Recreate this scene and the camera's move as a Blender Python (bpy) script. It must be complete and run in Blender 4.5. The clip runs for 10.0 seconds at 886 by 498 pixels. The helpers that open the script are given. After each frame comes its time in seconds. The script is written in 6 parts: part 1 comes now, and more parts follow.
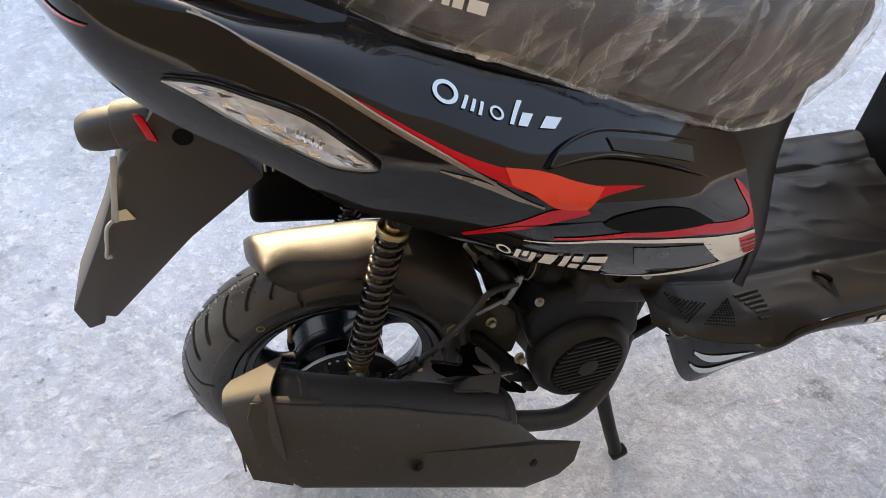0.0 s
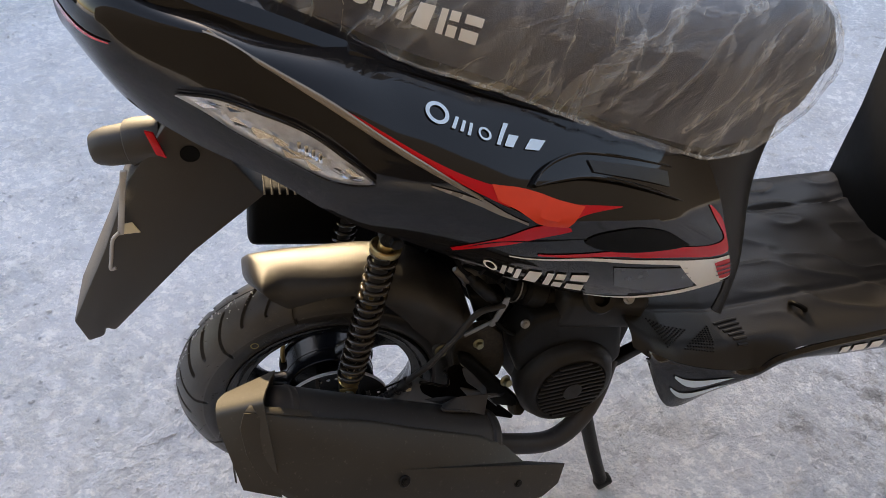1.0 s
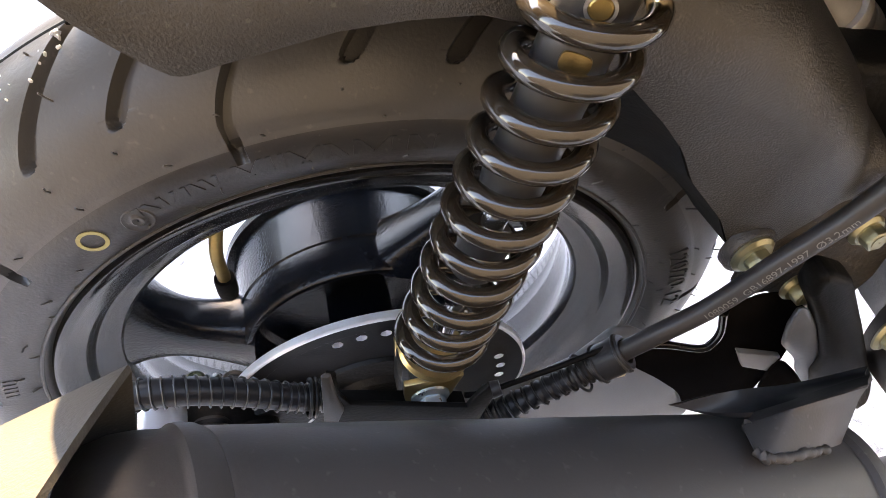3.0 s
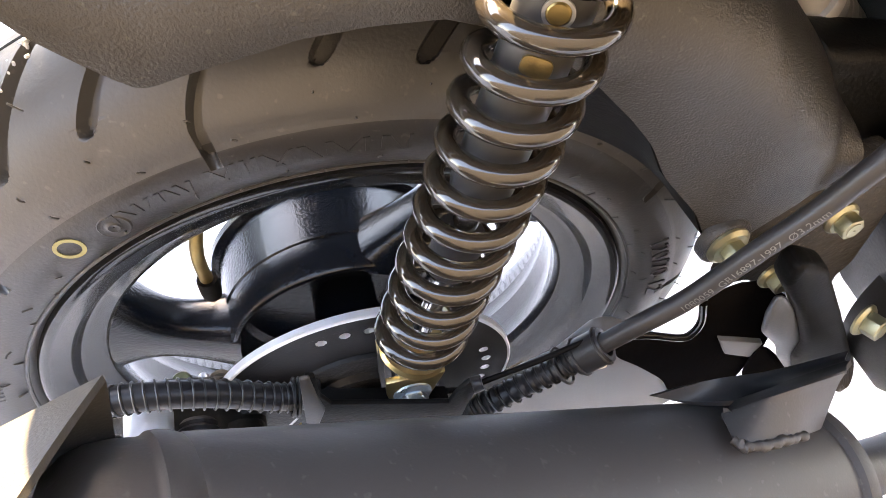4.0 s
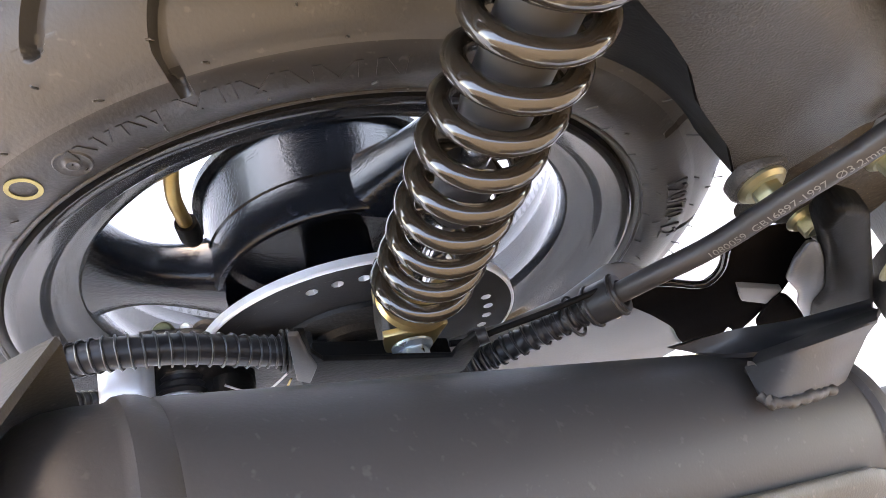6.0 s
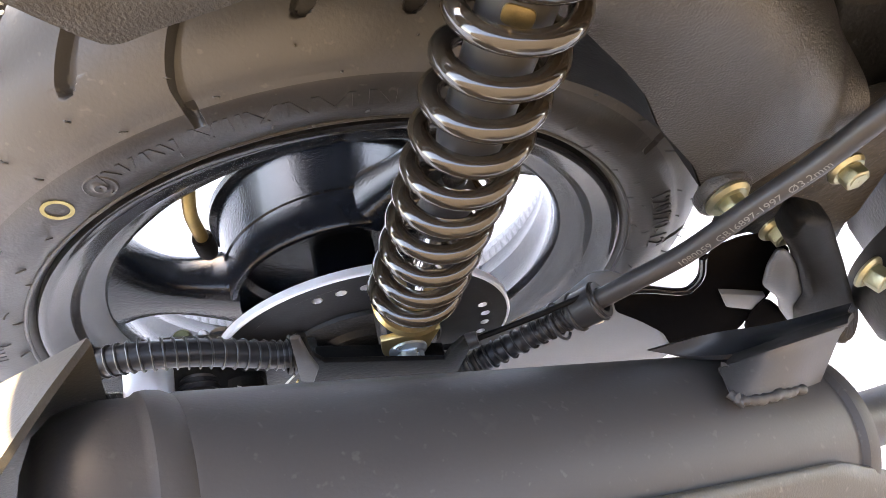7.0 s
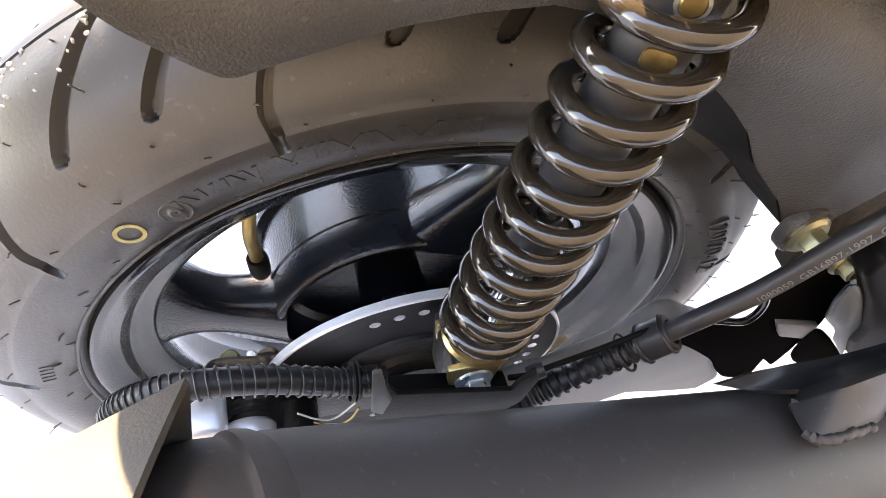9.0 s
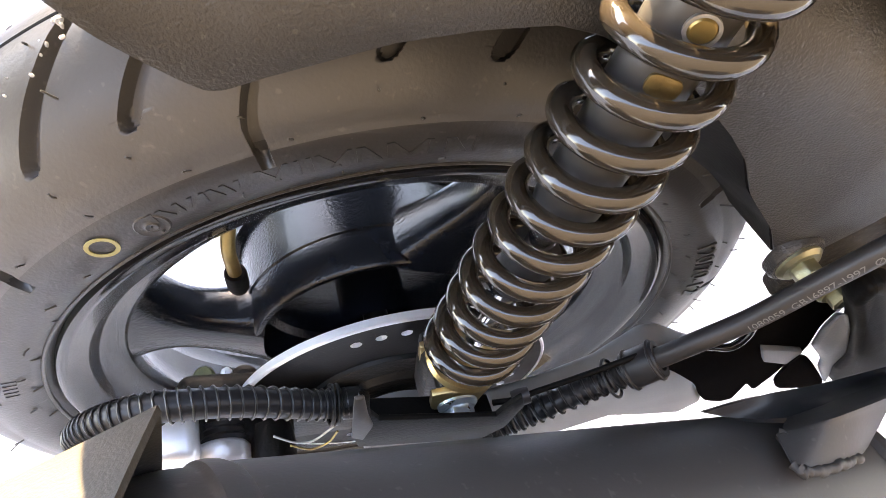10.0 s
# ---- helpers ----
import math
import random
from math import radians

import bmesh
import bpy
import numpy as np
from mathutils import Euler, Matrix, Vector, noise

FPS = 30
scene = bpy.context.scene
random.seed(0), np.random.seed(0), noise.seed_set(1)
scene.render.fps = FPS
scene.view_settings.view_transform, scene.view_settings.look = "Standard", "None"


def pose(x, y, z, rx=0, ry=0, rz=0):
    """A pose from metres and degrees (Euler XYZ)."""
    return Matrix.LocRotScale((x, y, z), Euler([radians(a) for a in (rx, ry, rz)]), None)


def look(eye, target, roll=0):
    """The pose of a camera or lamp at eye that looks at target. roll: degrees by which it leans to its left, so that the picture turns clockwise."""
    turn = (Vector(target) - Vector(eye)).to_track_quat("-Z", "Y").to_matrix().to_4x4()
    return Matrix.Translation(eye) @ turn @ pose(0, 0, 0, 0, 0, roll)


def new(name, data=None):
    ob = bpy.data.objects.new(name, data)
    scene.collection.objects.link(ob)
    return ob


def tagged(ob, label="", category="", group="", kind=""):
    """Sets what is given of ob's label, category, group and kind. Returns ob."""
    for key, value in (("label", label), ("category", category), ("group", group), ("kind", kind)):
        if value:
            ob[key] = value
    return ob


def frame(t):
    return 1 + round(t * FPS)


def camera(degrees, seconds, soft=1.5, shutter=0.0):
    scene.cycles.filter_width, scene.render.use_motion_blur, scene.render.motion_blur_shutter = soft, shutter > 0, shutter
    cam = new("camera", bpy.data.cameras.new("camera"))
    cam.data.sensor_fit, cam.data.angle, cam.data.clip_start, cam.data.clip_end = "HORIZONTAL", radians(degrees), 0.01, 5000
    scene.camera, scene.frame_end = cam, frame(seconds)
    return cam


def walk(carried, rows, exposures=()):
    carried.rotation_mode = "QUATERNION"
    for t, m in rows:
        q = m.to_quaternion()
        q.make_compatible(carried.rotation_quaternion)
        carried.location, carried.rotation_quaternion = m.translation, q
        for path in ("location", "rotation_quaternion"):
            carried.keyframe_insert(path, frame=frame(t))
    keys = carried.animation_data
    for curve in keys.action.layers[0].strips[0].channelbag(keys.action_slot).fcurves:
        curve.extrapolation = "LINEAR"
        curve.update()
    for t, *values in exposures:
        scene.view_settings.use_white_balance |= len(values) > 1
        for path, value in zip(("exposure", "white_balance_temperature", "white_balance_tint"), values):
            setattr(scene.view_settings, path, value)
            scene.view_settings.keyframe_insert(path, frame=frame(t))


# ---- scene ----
cam = camera(65.5, 10.0, soft=0.5)
# seconds, eye, a point ahead, roll
PATH = [
    (0.0, (-0.0306, -0.6827, 1.1910), (0.1667, -0.0156, 0.4726), 3.17),
    (0.5, (-0.0563, -0.7206, 1.2203), (0.1405, -0.0081, 0.5469), 3.39),
    (1.0, (-0.0416, -0.7332, 1.1951), (0.1768, -0.0233, 0.5255), 4.60),
    (1.5, (-0.0204, -0.6540, 1.1183), (0.1754, -0.0111, 0.3778), 4.20),
    (1.7, (0.0020, -0.5260, 1.0300), (0.2670, 0.6360, -0.5760), 1.80),
    (1.8, (0.0113, -0.4780, 0.9737), (0.0969, 0.1118, 0.1707), -1.47),
    (2.0, (-0.0144, -0.3766, 0.8552), (0.0890, 0.2029, 0.0468), 0.60),
    (2.2, (-0.0155, -0.3074, 0.7755), (0.1102, 0.2417, -0.0508), 2.68),
    (2.3, (-0.0150, -0.2950, 0.7360), (0.2600, 0.8260, -0.8970), 2.40),
    (2.4, (-0.0170, -0.2830, 0.7070), (0.2690, 0.8480, -0.9180), 2.30),
    (2.5, (-0.0198, -0.2662, 0.6881), (0.1256, 0.3002, -0.1231), 2.14),
    (2.7, (-0.0250, -0.2590, 0.6590), (0.2700, 0.8950, -0.9480), 2.30),
    (3.0, (-0.0194, -0.2474, 0.6395), (0.1559, 0.3175, -0.1669), 4.78),
    (4.5, (-0.0107, -0.2461, 0.6455), (0.1622, 0.2964, -0.1766), 3.60),
    (5.0, (-0.0170, -0.2487, 0.6392), (0.1516, 0.2818, -0.1915), 3.64),
    (5.2, (-0.0170, -0.2417, 0.6332), (0.1662, 0.2797, -0.2003), 5.25),
    (6.3, (-0.0036, -0.2293, 0.6189), (0.1569, 0.2395, -0.2497), 4.47),
    (6.5, (0.0001, -0.2341, 0.6243), (0.1456, 0.2370, -0.2457), 2.63),
    (7.0, (-0.0024, -0.2444, 0.6417), (0.1444, 0.2511, -0.2144), 2.18),
    (7.5, (-0.0124, -0.2509, 0.6517), (0.1341, 0.2530, -0.1995), 2.17),
    (8.0, (-0.0087, -0.2626, 0.6456), (0.1715, 0.2315, -0.2050), 6.48),
    (8.5, (-0.0149, -0.2462, 0.6378), (0.1742, 0.2479, -0.2108), 7.33),
    (9.0, (-0.0318, -0.2240, 0.6415), (0.1256, 0.2722, -0.2123), 4.34),
    (9.5, (-0.0307, -0.2281, 0.6458), (0.1435, 0.2816, -0.1968), 5.90),
    (10.0, (-0.0331, -0.2157, 0.6364), (0.1579, 0.2856, -0.2075), 8.38),
]
walk(cam, [(t, look(eye, target, roll)) for t, eye, target, roll in PATH],
     exposures=[(0.0, 2.6, 8900, 15), (0.4, 2.3, 8900, 16), (1.0, 2.2, 8900, 16), (1.5, 2.58, 8850, 14), (2.0, 2.65, 8400, 14), (2.3, 2.85, 8400, 15),
                (2.5, 3.25, 8600, 15), (2.7, 3.85, 8700, 17), (3.1, 4.6, 8750, 18), (4.4, 5.1, 8750, 18), (5.2, 5.1, 8750, 18),
                (6.4, 5.15, 8800, 18), (7.2, 5.2, 8800, 18), (8.2, 4.95, 8750, 18), (9.4, 4.92, 8750, 18), (10.0, 4.92, 8750, 18)])

# ---- light: low winter sun from the far side, clear sky ----
SUN = Vector((-0.065, 0.89, 0.455)).normalized()
world = bpy.data.worlds.new("winter_sky")
scene.world = world
world.use_nodes = True
wn = world.node_tree.nodes
sky = wn.new("ShaderNodeTexSky")
sky.sky_type = "NISHITA"
sky.sun_disc = False
sky.sun_elevation = math.asin(SUN.z)
sky.sun_rotation = math.atan2(SUN.x, SUN.y)
world.node_tree.links.new(sky.outputs["Color"], wn["Background"].inputs["Color"])
wn["Background"].inputs["Strength"].default_value = 0.15
sun_data = bpy.data.lights.new("sun", "SUN")
sun_data.energy = 3.5
sun_data.angle = radians(0.8)
sun_data.color = (1.0, 0.89, 0.66)
sun = new("sun", sun_data)
sun.rotation_euler = SUN.to_track_quat("Z", "Y").to_euler()


# ---- materials ----
def material(name, color, rough=0.5, metal=0.0, coat=0.0, var=0.12, scale=30.0, bump=0.0, bump_scale=400.0,
             rough_var=0.1, speck=0.0, speck_color=(0.5, 0.5, 0.5), spec=0.5):
    """A principled surface with blotches, a fine bump, and pale specks of dust where asked for."""
    m = bpy.data.materials.new(name)
    m.use_nodes = True
    nt = m.node_tree
    b = nt.nodes["Principled BSDF"]
    co = nt.nodes.new("ShaderNodeTexCoord")
    n1 = nt.nodes.new("ShaderNodeTexNoise")
    n1.inputs["Scale"].default_value = scale
    n1.inputs["Detail"].default_value = 6
    nt.links.new(co.outputs["Object"], n1.inputs["Vector"])
    ramp = nt.nodes.new("ShaderNodeMix")
    ramp.data_type = "RGBA"
    dark = [c * (1 - var) for c in color]
    light = [min(1, c * (1 + var)) for c in color]
    ramp.inputs["A"].default_value = (*dark, 1)
    ramp.inputs["B"].default_value = (*light, 1)
    nt.links.new(n1.outputs["Fac"], ramp.inputs["Factor"])
    last = ramp.outputs["Result"]
    if speck:
        n3 = nt.nodes.new("ShaderNodeTexNoise")
        n3.inputs["Scale"].default_value = scale * 5
        n3.inputs["Detail"].default_value = 3
        nt.links.new(co.outputs["Object"], n3.inputs["Vector"])
        mr = nt.nodes.new("ShaderNodeMapRange")
        mr.inputs["From Min"].default_value = 0.66
        mr.inputs["From Max"].default_value = 0.74
        mr.inputs["To Max"].default_value = speck
        nt.links.new(n3.outputs["Fac"], mr.inputs["Value"])
        mx = nt.nodes.new("ShaderNodeMix")
        mx.data_type = "RGBA"
        nt.links.new(mr.outputs["Result"], mx.inputs["Factor"])
        nt.links.new(last, mx.inputs["A"])
        mx.inputs["B"].default_value = (*speck_color, 1)
        last = mx.outputs["Result"]
        # fine pale chips on top
        n4 = nt.nodes.new("ShaderNodeTexNoise")
        n4.inputs["Scale"].default_value = scale * 17
        n4.inputs["Detail"].default_value = 2
        nt.links.new(co.outputs["Object"], n4.inputs["Vector"])
        m4 = nt.nodes.new("ShaderNodeMapRange")
        m4.inputs["From Min"].default_value = 0.66
        m4.inputs["From Max"].default_value = 0.74
        m4.inputs["To Max"].default_value = min(1.0, speck * 2.2)
        nt.links.new(n4.outputs["Fac"], m4.inputs["Value"])
        x4 = nt.nodes.new("ShaderNodeMix")
        x4.data_type = "RGBA"
        nt.links.new(m4.outputs["Result"], x4.inputs["Factor"])
        nt.links.new(last, x4.inputs["A"])
        x4.inputs["B"].default_value = (*speck_color, 1)
        last = x4.outputs["Result"]
    nt.links.new(last, b.inputs["Base Color"])
    rr = nt.nodes.new("ShaderNodeMapRange")
    rr.inputs["To Min"].default_value = max(0.02, rough - rough_var)
    rr.inputs["To Max"].default_value = min(1, rough + rough_var)
    nt.links.new(n1.outputs["Fac"], rr.inputs["Value"])
    nt.links.new(rr.outputs["Result"], b.inputs["Roughness"])
    b.inputs["Metallic"].default_value = metal
    b.inputs["Coat Weight"].default_value = coat
    b.inputs["Coat Roughness"].default_value = 0.04
    b.inputs["Specular IOR Level"].default_value = spec
    if bump:
        n2 = nt.nodes.new("ShaderNodeTexNoise")
        n2.inputs["Scale"].default_value = bump_scale
        n2.inputs["Detail"].default_value = 3
        nt.links.new(co.outputs["Object"], n2.inputs["Vector"])
        bp = nt.nodes.new("ShaderNodeBump")
        bp.inputs["Strength"].default_value = bump
        bp.inputs["Distance"].default_value = 0.001
        nt.links.new(n2.outputs["Fac"], bp.inputs["Height"])
        nt.links.new(bp.outputs["Normal"], b.inputs["Normal"])
    return m


M_PAINT = material("gloss_black_paint", (0.009, 0.008, 0.008), 0.05, 0, 0, 0.3, 8, rough_var=0.02, spec=0.34)
M_MATTE = material("matte_black_plastic", (0.0149, 0.0136, 0.0124), 0.5, 0, 0, 0.25, 20, 0.25, 500, spec=0.3)
M_GRAIN = material("grained_black_plastic", (0.0289, 0.0279, 0.0270), 0.33, 0, 0, 0.25, 25, 0.5, 1100, 0.06, 0.14, (0.10, 0.095, 0.08), spec=0.42)
M_RUBBER = material("tyre_rubber", (0.0640, 0.0630, 0.0622), 0.40, 0, 0, 0.45, 16, 0.16, 600, 0.12, 0.22, (0.11, 0.105, 0.095), spec=0.4)
M_WALL = material("sidewall_rubber", (0.0252, 0.0245, 0.0245), 0.34, 0, 0, 0.45, 18, 0.14, 700, 0.12, 0.2, (0.09, 0.085, 0.08), spec=0.45)
M_RIM = material("gloss_black_alloy", (0.0097, 0.0105, 0.0128), 0.16, 0, 0.3, 0.25, 60, 0.05, 620, 0.04, spec=0.32)
M_CAST = material("black_painted_casting", (0.0050, 0.0069, 0.0107), 0.07, 0, 0.1, 0.3, 60, 0.3, 640, 0.05, spec=0.24)
M_SATIN = material("heatproof_black_paint", (0.0394, 0.0367, 0.0354), 0.50, 0, 0, 0.22, 14, 0.07, 700, 0.1, 0.07, (0.16, 0.15, 0.14), spec=0.28)
M_SHIELD = material("bronze_black_shield", (0.0480, 0.0435, 0.0368), 0.48, 0.1, 0, 0.2, 12, 0.2, 900, 0.1, 0.15, (0.17, 0.155, 0.13), spec=0.35)
M_SPRING = material("black_enamel_spring", (0.021, 0.0165, 0.012), 0.10, 0, 0.15, 0.25, 40, 0.05, 300, 0.03, spec=0.6)
M_DAMPER = material("damper_grey_black", (0.0507, 0.0490, 0.0481), 0.35, 0.3, 0, 0.2, 40)
M_CHROME = material("chrome", (0.75, 0.75, 0.76), 0.12, 1, 0, 0.05, 40, rough_var=0.05)
M_ALLOY = material("cast_aluminium", (0.3360, 0.3360, 0.3360), 0.42, 0.75, 0, 0.15, 40, 0.4, 500)
M_GREYARM = material("silver_painted_arm", (0.1425, 0.1425, 0.1425), 0.5, 0.0, 0, 0.18, 20, 0.15, 500, spec=0.2)
M_STEELRIM = material("turned_steel_edge", (0.78, 0.80, 0.84), 0.35, 0.6, 0, 0.1, 80)
M_DISC = material("blackened_disc", (0.007, 0.007, 0.008), 0.45, 0.0, 0, 0.2, 60, 0.1, 700, spec=0.12)
M_ZINC = material("yellow_zinc", (0.3168, 0.3024, 0.2016), 0.38, 0.9, 0, 0.25, 120, 0.2, 600, 0.12)
M_GOLD = material("gold_passivated_steel", (0.4500, 0.3300, 0.1575), 0.34, 0.9, 0, 0.3, 90, rough_var=0.1)
M_BLUEZINC = material("blue_zinc_bolt", (0.45, 0.52, 0.58), 0.3, 0.9, 0, 0.2, 90)
M_BRASS = material("brass", (0.3000, 0.2175, 0.0900), 0.42, 0.9, 0, 0.4, 140, rough_var=0.1)
M_WIRE = material("thin_steel_wire", (0.0500, 0.0500, 0.0500), 0.35, 0.6, 0, 0.3, 90)
M_OLDBRASS = material("tarnished_brass", (0.16, 0.115, 0.05), 0.4, 0.7, 0, 0.6, 300, 0.3, 500, 0.1)
M_HOSE = material("black_hose_rubber", (0.0225, 0.0218, 0.0232), 0.42, 0, 0, 0.15, 60, 0.1, 700, spec=0.4)
M_TUBE = material("corrugated_black_plastic", (0.0177, 0.0177, 0.0190), 0.4, 0, 0, 0.2, 60, spec=0.3)
M_DARKMETAL = material("dark_engine_casting", (0.0060, 0.0058, 0.0055), 0.5, 0.05, 0, 0.3, 30, 0.4, 400, spec=0.25)
M_GLOSSBRACKET = material("black_painted_bracket", (0.0055, 0.005, 0.005), 0.32, 0, 0, 0.3, 40, 0.25, 500, 0.06, spec=0.0)
M_RUST = material("grimy_gearcase", (0.0350, 0.0308, 0.0252), 0.6, 0.1, 0, 0.9, 120, 0.9, 220, 0.15, 0.5, (0.22, 0.18, 0.12), spec=0.25)
M_RED = material("gloss_red_decal", (0.58, 0.006, 0.014), 0.15, 0, 0, 0.1, 20, spec=0.25)
M_ORANGE = material("red_orange_reflector", (0.78, 0.06, 0.03), 0.2, 0, 0, 0.15, 40, spec=0.25)
M_WHITE = material("white_decal", (0.84, 0.83, 0.78), 0.35, 0, 0.1, 0.06, 40)
M_CYAN = material("silver_blue_decal", (0.62, 0.74, 0.82), 0.3, 0.2, 0.2, 0.12, 30)
M_GREYDECAL = material("charcoal_decal", (0.035, 0.036, 0.036), 0.3, 0, 0.3, 0.15, 30)
M_BRONZE = material("bronze_trim", (0.26, 0.21, 0.16), 0.3, 0.5, 0.2, 0.2, 20)
M_SEAT = material("black_seat_vinyl", (0.020, 0.025, 0.046), 0.45, 0, 0, 0.2, 30, 0.4, 600)
M_PIPE = material("dull_silver_pipe", (0.42, 0.415, 0.40), 0.38, 0.2, 0, 0.25, 60, 0.15, 500)
M_NORTH_BLOCKER = material("north_blocker_dark_brown", (0.036, 0.031, 0.027), 0.8, 0, 0, 0.25, 3, 0.4, 60)
M_SOUTH_BLOCKER = material("south_blocker_dark_brown", (0.038, 0.033, 0.029), 0.8, 0, 0, 0.25, 3, 0.4, 60)
M_YELLOWMARK = material("yellow_tyre_paint", (0.3000, 0.2700, 0.1125), 0.6, 0, 0, 0.35, 300)
M_PRINT = material("grey_print", (0.13, 0.13, 0.128), 0.6)
M_SLEEVE = material("dull_zinc_sleeve", (0.085, 0.095, 0.108), 0.45, 0.2, 0, 0.25, 60, 0.2, 500)
M_FLAP = material("dusty_black_plastic", (0.036, 0.033, 0.029), 0.5, 0, 0, 0.25, 14, 0.25, 700, 0.1, 0.06, (0.09, 0.085, 0.075))
M_CREAM = material("cream_sticker", (0.75, 0.66, 0.45), 0.5)
M_LAMPBACK = material("lamp_reflector", (0.60, 0.61, 0.63), 0.22, 0.45, 0, 0.4, 90, 0.6, 60, rough_var=0.06)
M_AMBERLENS = material("amber_tail_lens", (0.80, 0.30, 0.03), 0.12, 0, 0.8, 0.2, 40)
M_FLOOR = material("dusty_black_floor_plastic", (0.0160, 0.0144, 0.0128), 0.42, 0, 0, 0.35, 16, 0.3, 500, 0.1, spec=0.25)
# near-black; for black parts, and in place of deep shade in gaps and holes
M_VOID = material("near_black_matte", (0.0032, 0.0032, 0.0032), 0.55, 0, 0, 0.3, 40, 0.2, 500, spec=0.08)
M_REDLENS = material("red_tail_lens", (0.65, 0.02, 0.015), 0.12, 0, 0.8, 0.15, 30)


def snow_material():
    """Trodden snow: white with grey dirt, icy patches and crumbs, its fine relief partly painted."""
    m = bpy.data.materials.new("trodden_snow")
    m.use_nodes = True
    nt = m.node_tree
    b = nt.nodes["Principled BSDF"]
    co = nt.nodes.new("ShaderNodeTexCoord")

    def tex(scale, detail, rough=0.6):
        n = nt.nodes.new("ShaderNodeTexNoise")
        n.inputs["Scale"].default_value = scale
        n.inputs["Detail"].default_value = detail
        n.inputs["Roughness"].default_value = rough
        nt.links.new(co.outputs["Object"], n.inputs["Vector"])
        return n

    def ramp(src, lo, hi, top):
        r = nt.nodes.new("ShaderNodeMapRange")
        r.inputs["From Min"].default_value = lo
        r.inputs["From Max"].default_value = hi
        r.inputs["To Max"].default_value = top
        nt.links.new(src, r.inputs["Value"])
        return r.outputs["Result"]

    def mix(fac, a, c):
        x = nt.nodes.new("ShaderNodeMix")
        x.data_type = "RGBA"
        nt.links.new(fac, x.inputs["Factor"])
        if isinstance(a, tuple):
            x.inputs["A"].default_value = a
        else:
            nt.links.new(a, x.inputs["A"])
        x.inputs["B"].default_value = c
        return x.outputs["Result"]

    big, mid, fine, crust = tex(1.6, 4), tex(9, 6), tex(48, 8, 0.68), tex(22, 8, 0.66)
    col = mix(ramp(mid.outputs["Fac"], 0.35, 0.75, 1), (0.68, 0.705, 0.755, 1), (0.82, 0.835, 0.865, 1))
    col = mix(ramp(big.outputs["Fac"], 0.5, 0.75, 0.35), col, (0.70, 0.73, 0.78, 1))
    # broken crust shows in patches
    patch = nt.nodes.new("ShaderNodeMath")
    patch.operation = "MULTIPLY"
    nt.links.new(ramp(crust.outputs["Fac"], 0.47, 0.62, 1), patch.inputs[0])
    nt.links.new(ramp(tex(2.7, 3).outputs["Fac"], 0.38, 0.56, 1), patch.inputs[1])
    half = nt.nodes.new("ShaderNodeMath")
    half.operation = "MULTIPLY"
    half.inputs[1].default_value = 0.42
    nt.links.new(patch.outputs["Value"], half.inputs[0])
    col = mix(half.outputs["Value"], col, (0.95, 0.95, 0.95, 1))
    # grit lies where people trod, ahead of the stand
    pos = nt.nodes.new("ShaderNodeSeparateXYZ")
    nt.links.new(co.outputs["Object"], pos.inputs["Vector"])
    ahead = ramp(pos.outputs["X"], 0.45, 1.1, 1)
    grit = nt.nodes.new("ShaderNodeMath")
    grit.operation = "MULTIPLY"
    nt.links.new(ramp(tex(9, 10, 0.78).outputs["Fac"], 0.53, 0.62, 0.8), grit.inputs[0])
    spread = nt.nodes.new("ShaderNodeMath")
    spread.operation = "MULTIPLY"
    nt.links.new(ahead, spread.inputs[0])
    nt.links.new(ramp(tex(1.4, 3).outputs["Fac"], 0.42, 0.60, 1), spread.inputs[1])
    nt.links.new(spread.outputs["Value"], grit.inputs[1])
    col = mix(grit.outputs["Value"], col, (0.16, 0.15, 0.15, 1))
    grey = nt.nodes.new("ShaderNodeMath")
    grey.operation = "MULTIPLY"
    grey.inputs[1].default_value = 0.35
    nt.links.new(ahead, grey.inputs[0])
    col = mix(grey.outputs["Value"], col, (0.5, 0.5, 0.51, 1))
    # dark and pale flecks paint the shading of relief that bump barely shows
    col = mix(ramp(fine.outputs["Fac"], 0.56, 0.66, 0.32), col, (0.62, 0.65, 0.70, 1))
    col = mix(ramp(tex(150, 4).outputs["Fac"], 0.58, 0.68, 0.4), col, (0.95, 0.95, 0.95, 1))
    col = mix(ramp(tex(230, 3).outputs["Fac"], 0.42, 0.62, 0.25), col, (0.55, 0.59, 0.65, 1))
    col = mix(ramp(tex(36, 7, 0.64).outputs["Fac"], 0.545, 0.60, 0.75), col, (0.95, 0.95, 0.955, 1))
    col = mix(ramp(tex(28, 7, 0.7).outputs["Fac"], 0.60, 0.66, 0.5), col, (0.48, 0.51, 0.57, 1))
    col = mix(ramp(tex(75, 6, 0.7).outputs["Fac"], 0.55, 0.61, 0.6), col, (0.96, 0.96, 0.96, 1))

    def strokes(turn, seed, top):
        """Straight scratches, as from a shovel, their relief drawn as dark or pale streaks."""
        mp = nt.nodes.new("ShaderNodeMapping")
        mp.inputs["Rotation"].default_value = (0, 0, radians(turn))
        mp.inputs["Location"].default_value = (seed, seed * 0.7, 0)
        st = nt.nodes.new("ShaderNodeMapping")
        st.inputs["Scale"].default_value = (2.6, 85, 1)
        n = nt.nodes.new("ShaderNodeTexNoise")
        n.inputs["Scale"].default_value = 1.0
        n.inputs["Detail"].default_value = 2
        nt.links.new(co.outputs["Object"], mp.inputs["Vector"])
        nt.links.new(mp.outputs["Vector"], st.inputs["Vector"])
        nt.links.new(st.outputs["Vector"], n.inputs["Vector"])
